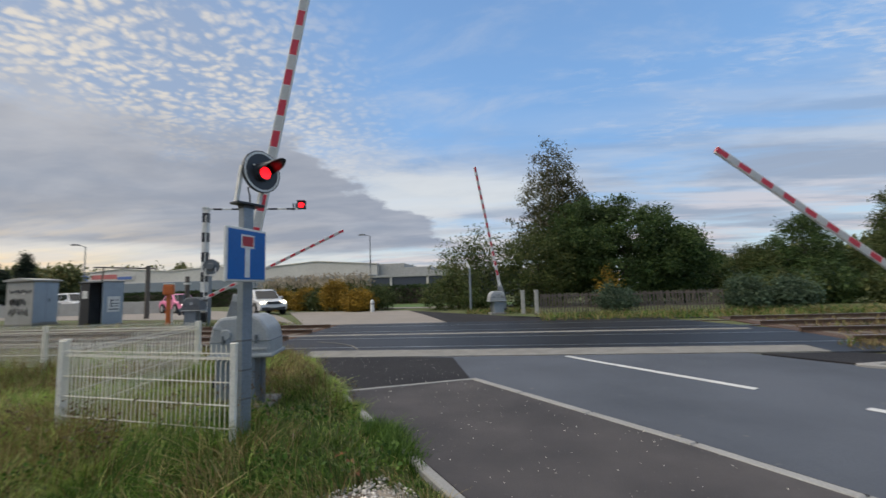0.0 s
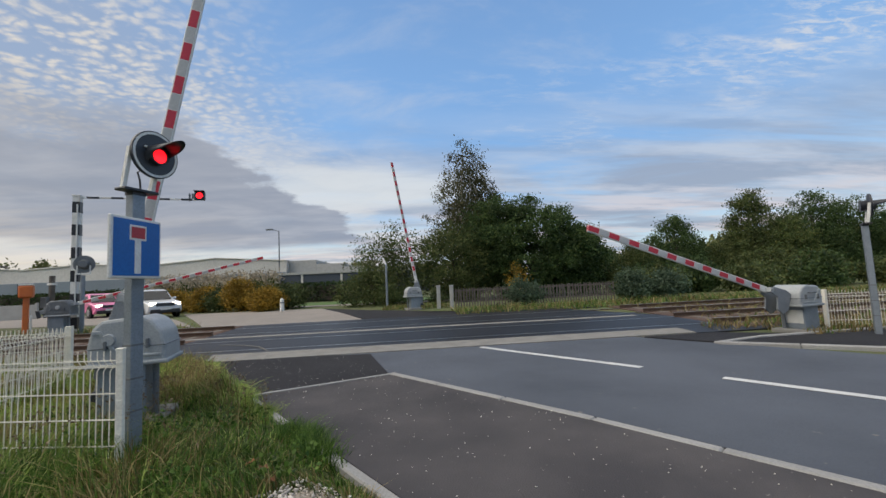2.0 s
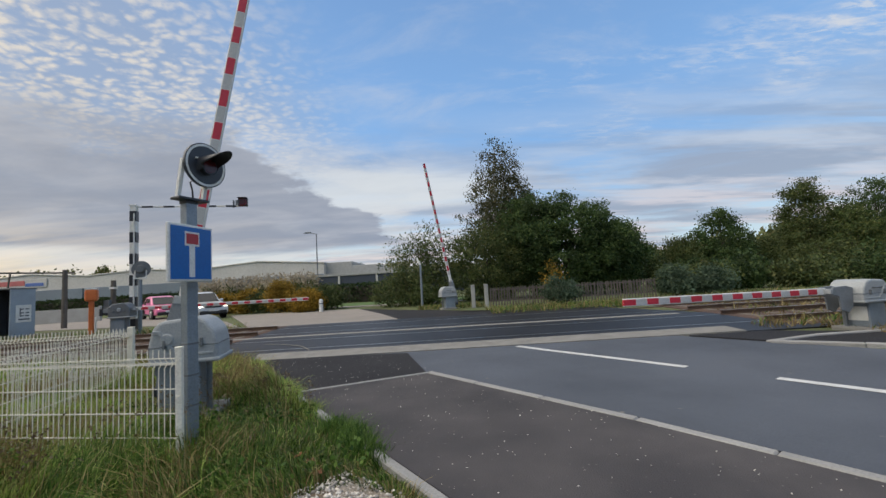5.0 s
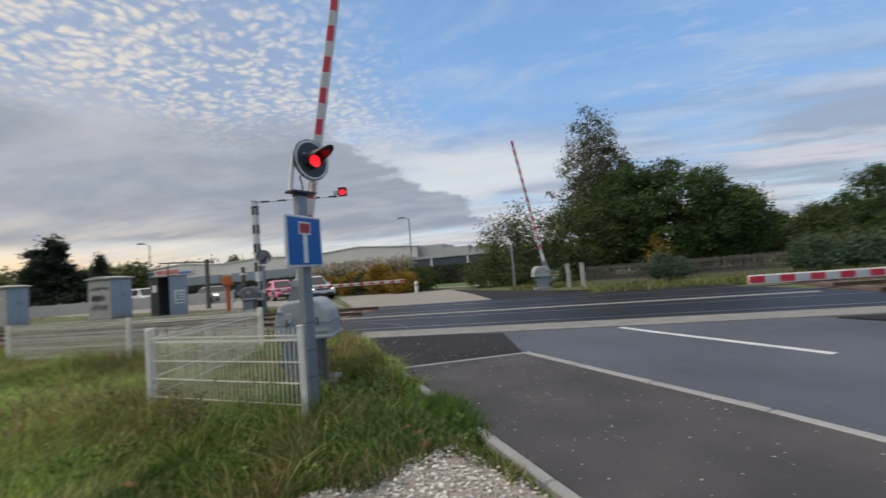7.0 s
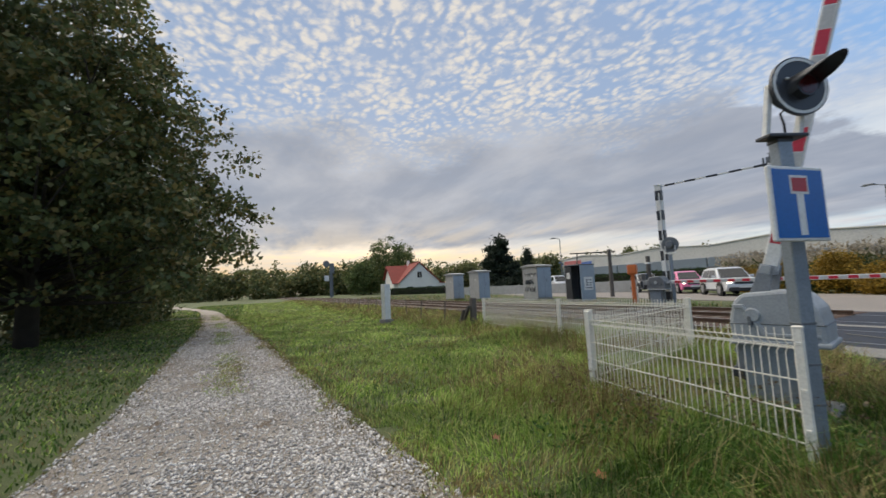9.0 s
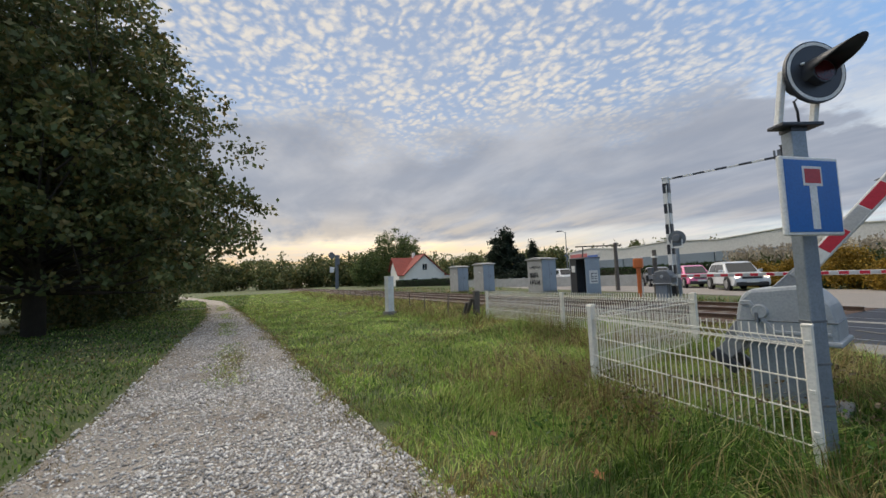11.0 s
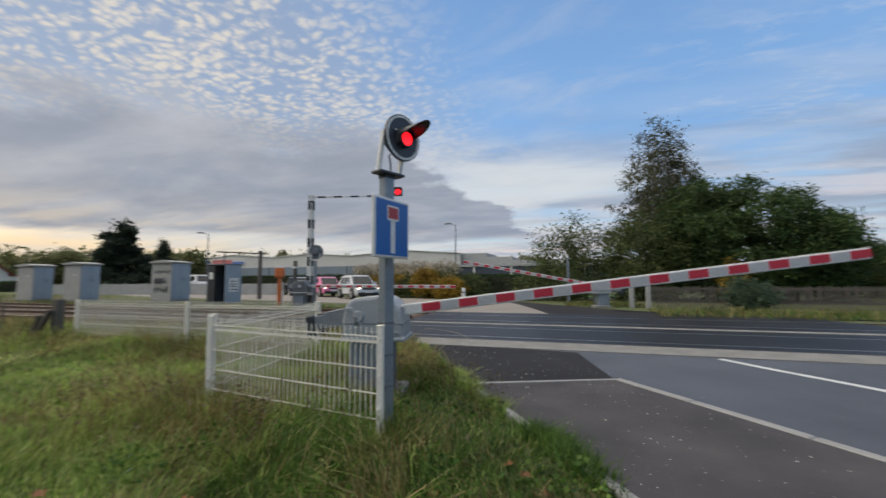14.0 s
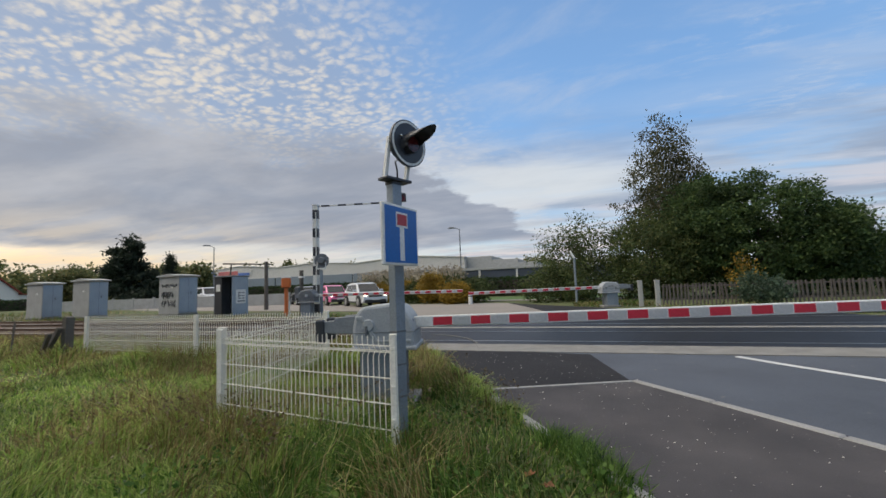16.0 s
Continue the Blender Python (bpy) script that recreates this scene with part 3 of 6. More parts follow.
    part("yoke", boxed((0.09, 0.25 if short else 0.38, 0.09), pose(0.43, 0, 0), 0.01), GREY, boom)
    return boom


boom_a = gate((-2.45, 5.06, 0.0), BOOM, 0.88, 5.63, "grey barrier gate with red and white boom by the signal", 0.16)
boom_b = gate((8.05, 7.95, 0.0), BOOM + 180, 0.74, 4.73, "grey barrier gate with a lowering boom across the road", -0.42, True, True)
boom_c = gate((-11.0, 15.1, 0.14), BOOM, 0.94, 6.4, "dark grey barrier gate lowering beyond the tracks", 0.0, paint=DULL)
boom_d = gate((1.02, 18.5, 0.2), BOOM + 180, 0.78, 5.86, "grey barrier gate with an upright boom before the bushes", 0.26)


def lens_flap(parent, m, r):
    """Stand-in for a flashing lamp: a disc, glowing red in front, painted unlit behind."""
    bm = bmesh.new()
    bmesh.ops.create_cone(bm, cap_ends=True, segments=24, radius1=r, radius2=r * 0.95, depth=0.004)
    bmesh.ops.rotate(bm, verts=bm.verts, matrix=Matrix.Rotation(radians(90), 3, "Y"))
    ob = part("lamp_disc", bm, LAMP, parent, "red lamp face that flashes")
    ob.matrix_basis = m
    back = part("dark_side", cyl(r * 1.05, r * 1.05, 0.005, pose(-0.008, 0, 0, 0, 90, 0), 24), UNLIT, ob, "added dark back that stands for the lamp switched off")
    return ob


def signal_post(x, y, z, yaw, top, label, wide=0.11, face=True):
    """A square post that carries a round flashing signal. Its own x axis points the way the lamp shines."""
    owner = thing("signal_post", pose(x, y, z, 0, 0, yaw), label, "signal")
    part("post", boxed((0.09, wide, top), pose(0, 0, top / 2), 0.006, 1), GALV, owner, "grey-blue galvanised steel post")
    bm = boxed((0.13, 0.30, 0.025), pose(0.02, 0, top + 0.02), 0.006)
    add_box(bm, (0.1, wide + 0.01, 0.03), pose(0, 0, top - 0.005), 0.004)
    part("bracket", bm, BLACK, owner)
    for s, hi in ((-0.12, 0.37), (0.12, 0.22)):
        part("signal_arm", boxed((0.04, 0.035, hi), pose(0.055, s, top + hi / 2 + 0.02, -3, 8, 0), 0.005), WHITE, owner, "pale grey steel arm")
    cz, cy = top + 0.36, 0.085
    head = part("backing_board", cyl(0.215, 0.215, 0.025, pose(0.10, cy, cz, 0, 90, 0), 48), BLACK, owner, "black round backing board")
    v, f = [], []
    for k in range(48):
        t = 2 * math.pi * k / 48
        for r, xx in ((0.184, 0.128), (0.205, 0.128), (0.205, 0.120), (0.184, 0.120)):
            v.append((xx, cy + r * math.cos(t), cz + r * math.sin(t)))
    for k in range(48):
        for i in range(4):
            a, b = 4 * k, 4 * ((k + 1) % 48)
            f.append((a + i, a + (i + 1) % 4, b + (i + 1) % 4, b + i))
    mesh_object("white_ring", v, f, WHITE, head)
    part("socket", cyl(0.078, 0.078, 0.012, pose(0.112, cy, cz - 0.02, 0, 90, 0), 32), BLACK, head, "dark lamp socket")
    # tube added round the disc, so its turned-away red glow can't leak out
    v, f = [], []
    for k in range(32):
        t = 2 * math.pi * k / 32
        for r, xx in ((0.067, 0.115), (0.067, 0.182), (0.078, 0.182), (0.078, 0.115)):
            v.append((xx, cy + r * math.cos(t), cz - 0.02 + r * math.sin(t)))
    for k in range(32):
        for i in range(4):
            a, b = 4 * k, 4 * ((k + 1) % 32)
            f.append((a + i, a + (i + 1) % 4, b + (i + 1) % 4, b + i))
    mesh_object("lamp_barrel", v, f, BLACK, head)
    part("sensor", boxed((0.02, 0.022, 0.016), pose(0.135, cy - 0.10, cz + 0.05), 0.004, 1), WHITE, head)
    # the long visor over the lens
    v, f, n = [], [], 22
    for j in range(5):
        q = j / 4
        for rr in (0.0, 0.005):
            for k in range(n + 1):
                a = radians(-30 + 240 * k / n)
                r = 0.100 - 0.016 * q + rr
                reach = 0.06 + 0.26 * max(0.0, math.sin(a)) ** 0.6
                v.append((0.125 + reach * q, cy - r * math.cos(a), cz - 0.02 + r * math.sin(a) + 0.015 * q))
    row = 2 * (n + 1)
    for j in range(4):
        for k in range(n):
            for o, flip in ((0, False), (n + 1, True)):
                q = (j * row + o + k, j * row + o + k + 1, (j + 1) * row + o + k + 1, (j + 1) * row + o + k)
                f.append(q if not flip else q[::-1])
    for k in range(n):
        j = 4 * row
        f.append((j + k, j + k + 1, j + n + 1 + k + 1, j + n + 1 + k))
    mesh_object("visor", v, f, BLACK, head, True)
    part("lamp_housing", cyl(0.11, 0.08, 0.12, pose(-0.02, cy, cz, 0, 90, 0), 24), BLACK, head)
    pts = [(0.07, 0.04, cz - 0.12), (0.06, -0.03, cz - 0.18), (0.05, 0.0, cz - 0.25), (0.03, 0.02, top + 0.03)]
    tube_part("cable", pts, [0.008] * 4, BLACK, owner, "black cable", 6)
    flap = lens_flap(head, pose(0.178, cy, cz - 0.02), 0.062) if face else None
    for zz in (0.35, 0.62, 0.9):
        part("clamp_band", boxed((0.096, wide + 0.006, 0.016), pose(0, 0, zz), 0.002, 1), DULL, owner)
    return owner, flap, pose(0.178, cy, cz - 0.02)


post_a, flap_a, flap_a_at = signal_post(-1.70, 4.10, 0.0, -22, 2.22, "grey-blue signal post with a round flashing red road signal")
post_b, flap_b, flap_b_at = signal_post(9.06, 7.12, 0.0, -42, 2.0, "grey steel post with a hooded road signal across the road", face=False)


def dead_end_sign():
    owner = thing("road_sign", pose(-1.54, 3.86, 1.457, 0, 0, 80.3), "square blue dead-end sign on the signal post", "sign")
    # its own x axis runs along the sign, and it faces -y
    part("panel", boxed((0.5, 0.03, 0.5), pose(0, 0.0, 0.25), 0.012, 3), WHITE, owner, "white-bordered metal sign panel")
    part("blue_field", boxed((0.455, 0.004, 0.455), pose(0, -0.017, 0.25), 0.0015, 1), BLUE, owner, "blue reflective field")
    part("white_stem", boxed((0.062, 0.004, 0.33), pose(0.0, -0.0195, 0.205), 0.0015, 1), WHITE, owner, "white upright bar")
    part("white_head", boxed((0.165, 0.004, 0.125), pose(0.0, -0.0205, 0.375), 0.0015, 1), WHITE, owner, "white border of the bar")
    part("red_head", boxed((0.135, 0.004, 0.092), pose(0.0, -0.023, 0.375), 0.0015, 1), SIGNRED, owner, "faded red bar")
    for z in (0.12, 0.38):
        part("clamp", boxed((0.24, 0.17, 0.04), pose(0.15, 0.095, z), 0.004, 1), GALV, owner)


dead_end_sign()


def gantry():
    owner = thing("signal_gantry", pose(-11.1, 15.75, 0.15, 0, 0, BOOM), "black and white banded gantry post with a thin arm", "signal gantry")
    post = part("post", boxed((0.22, 0.22, 4.85), pose(0, 0, 2.425), 0.01), WHITE, owner)
    for i in range(6):
        part("black_band", boxed((0.226, 0.226, 0.40), pose(0, 0, 4.45 - 0.82 * i + 0.0), 0.004, 1), BLACK, post)
    arm = part("arm", boxed((3.7, 0.06, 0.06), pose(1.85, 0, 4.82), 0.006), WHITE, owner)
    for i in range(5):
        part("black_band", boxed((0.38, 0.066, 0.066), pose(0.45 + 0.74 * i, 0, 4.82), 0.003, 1), BLACK, arm)
    part("cap", boxed((0.26, 0.26, 0.05), pose(0, 0, 4.87), 0.01), WHITE, owner)
    part("stay", boxed((0.04, 0.04, 3.9), pose(0.05, -0.13, 2.6), 0.004), WHITE, owner, "thin pale conduit up the post")
    bm = boxed((0.10, 0.2, 0.24), pose(3.62, 0.1, 4.95), 0.01)
    add_box(bm, (0.05, 0.12, 0.3), pose(3.48, 0.1, 4.93), 0.01)
    part("lamp_bracket", bm, DULL, owner)
    box = part("lamp_box", boxed((0.36, 0.16, 0.34), pose(3.85, 0.02, 4.98), 0.02), BLACK, owner, "black square lamp box")
    part("visor", boxed((0.36, 0.18, 0.02), pose(3.85, -0.14, 5.14), 0.004), BLACK, box)
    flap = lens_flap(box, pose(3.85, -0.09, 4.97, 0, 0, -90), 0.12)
    return flap, pose(3.85, -0.09, 4.97, 0, 0, -90)


flap_g, flap_g_at = gantry()


def far_signal():
    owner = thing("signal_post", pose(-10.75, 15.6, 0.15, 0, 0, 112), "round grey signal seen from behind on a thin post", "signal")
    part("post", cyl(0.07, 0.07, 2.0, None, 12), GALV, owner)
    head = part("backing_board", cyl(0.31, 0.31, 0.03, pose(0.1, 0, 2.4, 0, 90, 0), 36), DULL, owner)
    part("lamp_housing", cyl(0.12, 0.17, 0.16, pose(-0.06, 0, 2.4, 0, 90, 0), 24), DULL, head)
    part("bracket", boxed((0.14, 0.4, 0.04), pose(0.0, 0, 2.05), 0.01), WHITE, owner)
    for s in (-0.18, 0.18):
        part("signal_arm", boxed((0.04, 0.04, 0.3), pose(0.05, s, 2.2), 0.006), WHITE, owner)


far_signal()


# ---- fences ----
CREAM = material("weathered_cream_fence_coat", (0.84, 0.81, 0.72), (0.70, 0.65, 0.55), 0.55, scale=5, fine=60, bump=0.05)


def wire_mesh(high, base=0.06, r=0.0038):
    """One upright wire of a fence panel, bent near its top."""
    pts = [(0, base), (0, high - 0.14), (-0.035, high - 0.10), (0, high - 0.055), (0, high + 0.02)]
    verts = [(a, y + b, z) for y, z in pts for a, b in ((-r, -r), (r, -r), (r, r), (-r, r))]
    faces = [(4 * i + k, 4 * i + (k + 1) % 4, 4 * i + 4 + (k + 1) % 4, 4 * i + 4 + k) for i in range(len(pts) - 1) for k in range(4)]
    me = bpy.data.meshes.new("wire")
    me.from_pydata(verts, [], faces)
    me.materials.append(CREAM)
    return me


def wire_fence(posts, spans, high, label, gauge=0.0028):
    """A fence of posts and welded wire panels; posts are (x, y, height, width)."""
    owner = thing("wire_fence", Matrix(), label, "fence")
    shared = wire_mesh(high, 0.06, gauge)
    for x, y, h, w in posts:
        bm = boxed((w, w, h + 0.1), pose(0, 0, h / 2 - 0.05), 0.004, 1)
        add_box(bm, (w + 0.006, w + 0.006, 0.015), pose(0, 0, h + 0.004), 0.003, 1)
        ob = part("post", bm, CREAM, owner, "weathered white square post")
        ob.matrix_basis = pose(x, y, gz(x, y), random.uniform(-1, 1), random.uniform(-1, 1), 12)
        for z in (0.25, 0.5, h - 0.1):
            part("clip", boxed((0.03, w + 0.012, 0.025), pose(0, 0, z), 0.003, 1), CREAM, ob)
    for a, b in spans:
        a, b = Vector(a), Vector(b)
        d = b - a
        l = d.length - 0.07
        levels = ((0.16, 0.006), (0.36, 0.006), (0.56, 0.006), (high - 0.105, 0.006), (high - 0.055, 0.006))
        panel = part("panel", boxed((l + 0.05, gauge * 1.6 + 0.004, gauge * 1.6 + 0.004), pose(0.035 + l / 2, -0.03, high - 0.10)), CREAM, owner, "white welded wire panel")
        for z, y in levels:
            part("cross_wire", boxed((l + 0.05, gauge * 1.6 + 0.004, gauge * 1.6 + 0.004), pose(0.035 + l / 2, y, z)), CREAM, panel)
        panel.matrix_basis = pose(a.x, a.y, gz(a.x, a.y), 0, 0, math.degrees(math.atan2(d.y, d.x)))
        n = int(l / 0.056)
        for i in range(n + 1):
            ob = new("wire", shared)
            ob.parent = panel
            ob.matrix_basis = pose(0.035 + l * i / n, 0, 0)


P_D, P_C, P_E, P_B, P_A = (-1.605, 3.81), (-3.78, 4.16), (-4.5, 7.05), (-7.45, 6.93), (-10.9, 7.02)
wire_fence([(*P_D, 0.90, 0.05), (*P_C, 0.90, 0.055), (-3.87, 4.26, 0.91, 0.07), (*P_E, 0.90, 0.075)], [(P_D, P_C), (P_C, P_E)], 0.87, "white welded wire fence standing in long grass")
wire_fence([(*P_B, 0.88, 0.065), (*P_A, 0.88, 0.065)], [(P_B, P_A), (P_B, (-4.56, 7.08))], 0.87, "white welded wire fence along the railway", 0.0046)
wire_fence([(9.2, 8.15, 0.78, 0.065), (11.0, 7.6, 0.78, 0.065), (12.9, 7.0, 0.78, 0.065)], [((9.2, 8.15), (11.0, 7.6)), ((11.0, 7.6), (12.9, 7.0))], 0.75, "white wire fence across the road")

WOOD = material("grey_weathered_wood", (0.13, 0.115, 0.10), (0.075, 0.065, 0.058), 0.9, scale=6, fine=50, bump=0.4)
ORANGE = material("faded_orange_enamel", (0.62, 0.16, 0.035), (0.5, 0.12, 0.03), 0.5, scale=5, fine=50, bump=0.05)
CABINET = material("blue_grey_cabinet_paint", (0.30, 0.36, 0.42), (0.23, 0.28, 0.33), 0.55, scale=2, fine=40, bump=0.06)
CABSIDE = material("grey_cement_cabinet_side", (0.36, 0.365, 0.35), (0.27, 0.27, 0.255), 0.8, scale=2, fine=40, bump=0.1)
SCRAWL = material("dark_spray_paint", (0.06, 0.06, 0.065), rough=0.7, bump=0)


def old_posts():
    for x, y, h, lx, ly, w in ((-11.45, 6.95, 0.95, 0, 2, 0.17), (-11.9, 6.75, 0.85, -4, 33, 0.1), (-11.75, 6.6, 0.8, 6, 40, 0.08)):
        o = thing("old_post", pose(x, y, gz(x, y) - 0.04, lx, ly, 0), "old dark timber post leaning in the grass", "post", "old timber posts")
        part("shaft", prism([(-w / 2, 0), (w / 2, 0), (w * 0.46, h * 0.97), (w * 0.1, h), (-w * 0.44, h * 0.95)], w, None, 0.008, 1), WOOD, o)
    rng = random.Random(4)
    for i in range(11):
        x = -13.0 - 2.1 * i
        y = 6.75 + rng.uniform(-0.12, 0.12)
        o = thing("line_stake", pose(x, y, 0, rng.uniform(-5, 5), rng.uniform(-7, 7), 0), "thin rusty stake of an old line fence", "stake", "stakes of the old line fence")
        part("shaft", boxed((0.035, 0.035, 0.85), pose(0, 0, 0.38), 0.004, 1), WOOD, o)
    o = thing("marker_post", pose(-15.6, 5.42, 0.0, 0, 0, 17), "pale blue-white square concrete marker post in the grass", "post")
    part("shaft", boxed((0.26, 0.26, 1.52), pose(0, 0, 0.70), 0.015), WHITE, o)
    part("cap", boxed((0.28, 0.28, 0.04), pose(0, 0, 1.47), 0.012), WHITE, o)
    part("plinth", boxed((0.4, 0.4, 0.18), pose(0, 0, 0.05), 0.02), STRIP, o)


old_posts()


def cabinet(x, y, wx, wy, h, label, scrawl=False):
    """A relay cabinet; x, y is its corner that is nearest to the road."""
    o = thing("relay_cabinet", pose(x - wx / 2, y + wy / 2, gz(x, y)), label, "cabinet", "relay cabinets")
    part("plinth", boxed((wx + 0.06, wy + 0.06, 0.12), pose(0, 0, 0.04), 0.01), STRIP, o)
    body = part("body", boxed((wx, wy, h - 0.2), pose(0, 0, h / 2), 0.015), CABSIDE, o, "grey cement-board body")
    part("door", boxed((0.03, wy * 0.94, h - 0.32), pose(wx / 2 + 0.006, 0, h / 2), 0.006), CABINET, body, "blue-grey steel door")
    part("door_handle", boxed((0.03, 0.03, 0.16), pose(wx / 2 + 0.03, wy * 0.12, h * 0.55), 0.006), DULL, body)
    part("door_gap", boxed((0.034, 0.015, h - 0.36), pose(wx / 2 + 0.006, 0.0, h / 2), 0.002, 1), DULL, body)
    part("plate", boxed((0.13, 0.01, 0.10), pose(wx * 0.16, -wy / 2 - 0.006, h * 0.7), 0.003, 1), WHITE, body, "small white plate")
    part("roof", prism([(-wx / 2 - 0.1, h - 0.1), (wx / 2 + 0.1, h - 0.1), (wx / 2 + 0.1, h - 0.03), (0, h + 0.07), (-wx / 2 - 0.1, h - 0.03)], wy + 0.2, None, 0.01, 1), CABSIDE, o, "low pitched pale roof with an overhang")
    if scrawl:
        rng = random.Random(8)
        x0 = -wx * 0.38
        for row, (cz, tall, count) in enumerate(((h * 0.74, 0.13, 6), (h * 0.52, 0.24, 6), (h * 0.30, 0.24, 5))):
            cx = x0 + rng.uniform(0, 0.1)
            for i in range(count):
                wide = rng.uniform(0.13, 0.24)
                turn = rng.uniform(0, 6.28)
                pts = [(cx + wide * (0.5 + 0.5 * math.sin(turn + 1.9 * k)), -wy / 2 - 0.008, cz + tall * rng.uniform(0.6, 1.0) * math.cos(turn * 2 + 2.3 * k)) for k in range(7)]
                tube_part("paint_scrawl", pts, [rng.uniform(0.008, 0.014)] * 7, SCRAWL, body, "", 5)
                cx += wide + rng.uniform(-0.03, 0.06)


cabinet(-30.6, 16.0, 1.5, 1.0, 2.2, "grey relay cabinet with a blue-grey door and pale roof")
cabinet(-27.1, 16.4, 1.45, 1.0, 2.25, "grey relay cabinet with a small white plate beside its twin")
cabinet(-21.1, 17.2, 1.5, 1.15, 2.25, "grey relay cabinet with sprayed dark scrawls", True)


def booth():
    wx, wy, h = 1.15, 1.0, 1.95
    o = thing("switch_booth", pose(-16.6 - wx / 2, 16.5 + wy / 2, gz(0, 17)), "dark open-fronted metal booth with a pale panel on its side", "booth")
    part("side_wall", boxed((0.04, wy, h), pose(wx / 2, 0, h / 2), 0.006), CABINET, o)
    part("side_wall", boxed((0.04, wy, h), pose(-wx / 2, 0, h / 2), 0.006), DULL, o)
    part("back_wall", boxed((wx, 0.04, h), pose(0, wy / 2 - 0.02, h / 2), 0.006), BLACK, o)
    part("roof", boxed((wx + 0.08, wy + 0.08, 0.06), pose(0, 0, h + 0.02), 0.01), DULL, o)
    part("front_panel", boxed((0.45, 0.03, h - 0.1), pose(-0.33, -wy / 2 + 0.02, h / 2), 0.006), BLACK, o)
    part("floor_slab", boxed((wx + 0.1, wy + 0.1, 0.08), pose(0, 0, 0.02), 0.01), STRIP, o)
    part("notice", boxed((0.26, 0.01, 0.34), pose(-0.33, -wy / 2 - 0.0, h * 0.72), 0.003, 1), WHITE, o, "pale notice")
    sign = part("side_sign", boxed((0.012, 0.62, 0.7), pose(wx / 2 + 0.026, 0.02, 0.95), 0.004, 1), WHITE, o, "white square panel with dark strokes")
    for y, z, a, b in ((-0.12, 1.0, 0.05, 0.34), (-0.04, 1.13, 0.14, 0.05), (-0.04, 0.98, 0.14, 0.05), (-0.04, 0.86, 0.14, 0.05), (0.16, 1.13, 0.16, 0.05), (0.16, 0.98, 0.16, 0.05), (0.16, 0.86, 0.16, 0.05), (0.03, 0.72, 0.46, 0.06)):
        part("stroke", boxed((0.006, a, b), pose(wx / 2 + 0.034, y, z), 0.002, 1), DULL, sign)


booth()


def track_phone():
    o = thing("track_phone", pose(-12.7, 15.75, 0.15, 0, 0, 30), "faded orange telephone pillar beside the track", "telephone")
    part("column", boxed((0.16, 0.14, 1.35), pose(0, 0, 0.67), 0.03), ORANGE, o)
    part("case", boxed((0.38, 0.34, 0.44), pose(0, 0, 1.52), 0.06), ORANGE, o, "orange telephone case with a pale top")
    part("case_top", boxed((0.36, 0.32, 0.05), pose(0, 0, 1.76), 0.015), WHITE, o)
    part("stake", boxed((0.05, 0.05, 0.7), pose(0.14, -0.05, 0.35), 0.004), WHITE, o)
    o = thing("timber_post", pose(-12.2, 16.15, 0.16), "brown timber post with a grey box", "post")
    part("shaft", cyl(0.10, 0.085, 2.05, None, 12), WOOD, o)
    part("box", boxed((0.22, 0.2, 0.4), pose(-0.1, -0.12, 1.1), 0.02), DULL, o)
    part("band", boxed((0.2, 0.2, 0.08), pose(0, 0, 1.75), 0.01), WHITE, o)
    o = thing("timber_post", pose(-18.9, 21.3, 0.2), "tall dark timber post beside the road beyond the line", "post")
    part("shaft", cyl(0.13, 0.11, 3.0, None, 12), WOOD, o)
    part("cross_bar", boxed((3.0, 0.07, 0.08), pose(-1.4, 0.0, 2.92, 0, 0, 62), 0.01), WOOD, o)
    part("brace", boxed((0.06, 0.06, 2.6), pose(-1.0, -1.9, 1.5, 0, 8, 0), 0.01), WOOD, o)


track_phone()


def verge_pole():
    o = thing("line_pole", pose(-0.52, 21.27, 0.2), "thin grey post with a bent top before the bushes", "pole")
    part("shaft", cyl(0.06, 0.05, 2.2, None, 10), GALV, o)
    part("bent_top", cyl(0.055, 0.04, 0.4, pose(0.0, 0, 2.15, 0, -24, 0), 10), WHITE, o)
    o = thing("bollard", pose(-6.05, 22.4, 0.2), "white bollard with a dark band at the kerb", "bollard")
    part("shaft", cyl(0.11, 0.10, 0.62, None, 16), WHITE, o)
    part("dome", cyl(0.10, 0.05, 0.06, pose(0, 0, 0.62), 16), WHITE, o)
    part("band", cyl(0.112, 0.112, 0.06, pose(0, 0, 0.42), 16), DULL, o)
    for x, y in ((1.9, 18.3), (2.45, 18.0)):
        o = thing("gate_post", pose(x, y, 0.2), "pale concrete post at the end of the picket fence", "post", "concrete gate posts")
        part("shaft", boxed((0.16, 0.16, 1.0), pose(0, 0, 0.46), 0.015), CABSIDE, o)
        part("cap", boxed((0.18, 0.18, 0.04), pose(0, 0, 0.97), 0.01), CABSIDE, o)


verge_pole()


def picket_fence():
    o = thing("picket_fence", Matrix(), "weathered dark picket fence before the bushes", "fence")
    a, b = Vector((2.6, 17.9)), Vector((9.5, 17.5))
    n = 58
    shared = None
    for i in range(n + 1):
        if 22 < i < 26:
            continue
        q = a.lerp(b, i / n)
        if shared is None:
            ob = part("picket", boxed((0.06, 0.03, 0.78), pose(0, 0, 0.44), 0.006, 1), WOOD, o)
            shared = ob.data
        else:
            ob = new("picket", shared)
            ob.parent = o
        ob.matrix_basis = pose(q.x, q.y, 0.18, 0, random.uniform(-3, 3), random.uniform(-6, 6))
    for z in (0.35, 0.82):
        d = b - a
        part("fence_rail", boxed((d.length, 0.03, 0.06), pose((a.x + b.x) / 2, (a.y + b.y) / 2 + 0.035, z + 0.1, 0, 0, math.degrees(math.atan2(d.y, d.x))), 0.004, 1), WOOD, o)


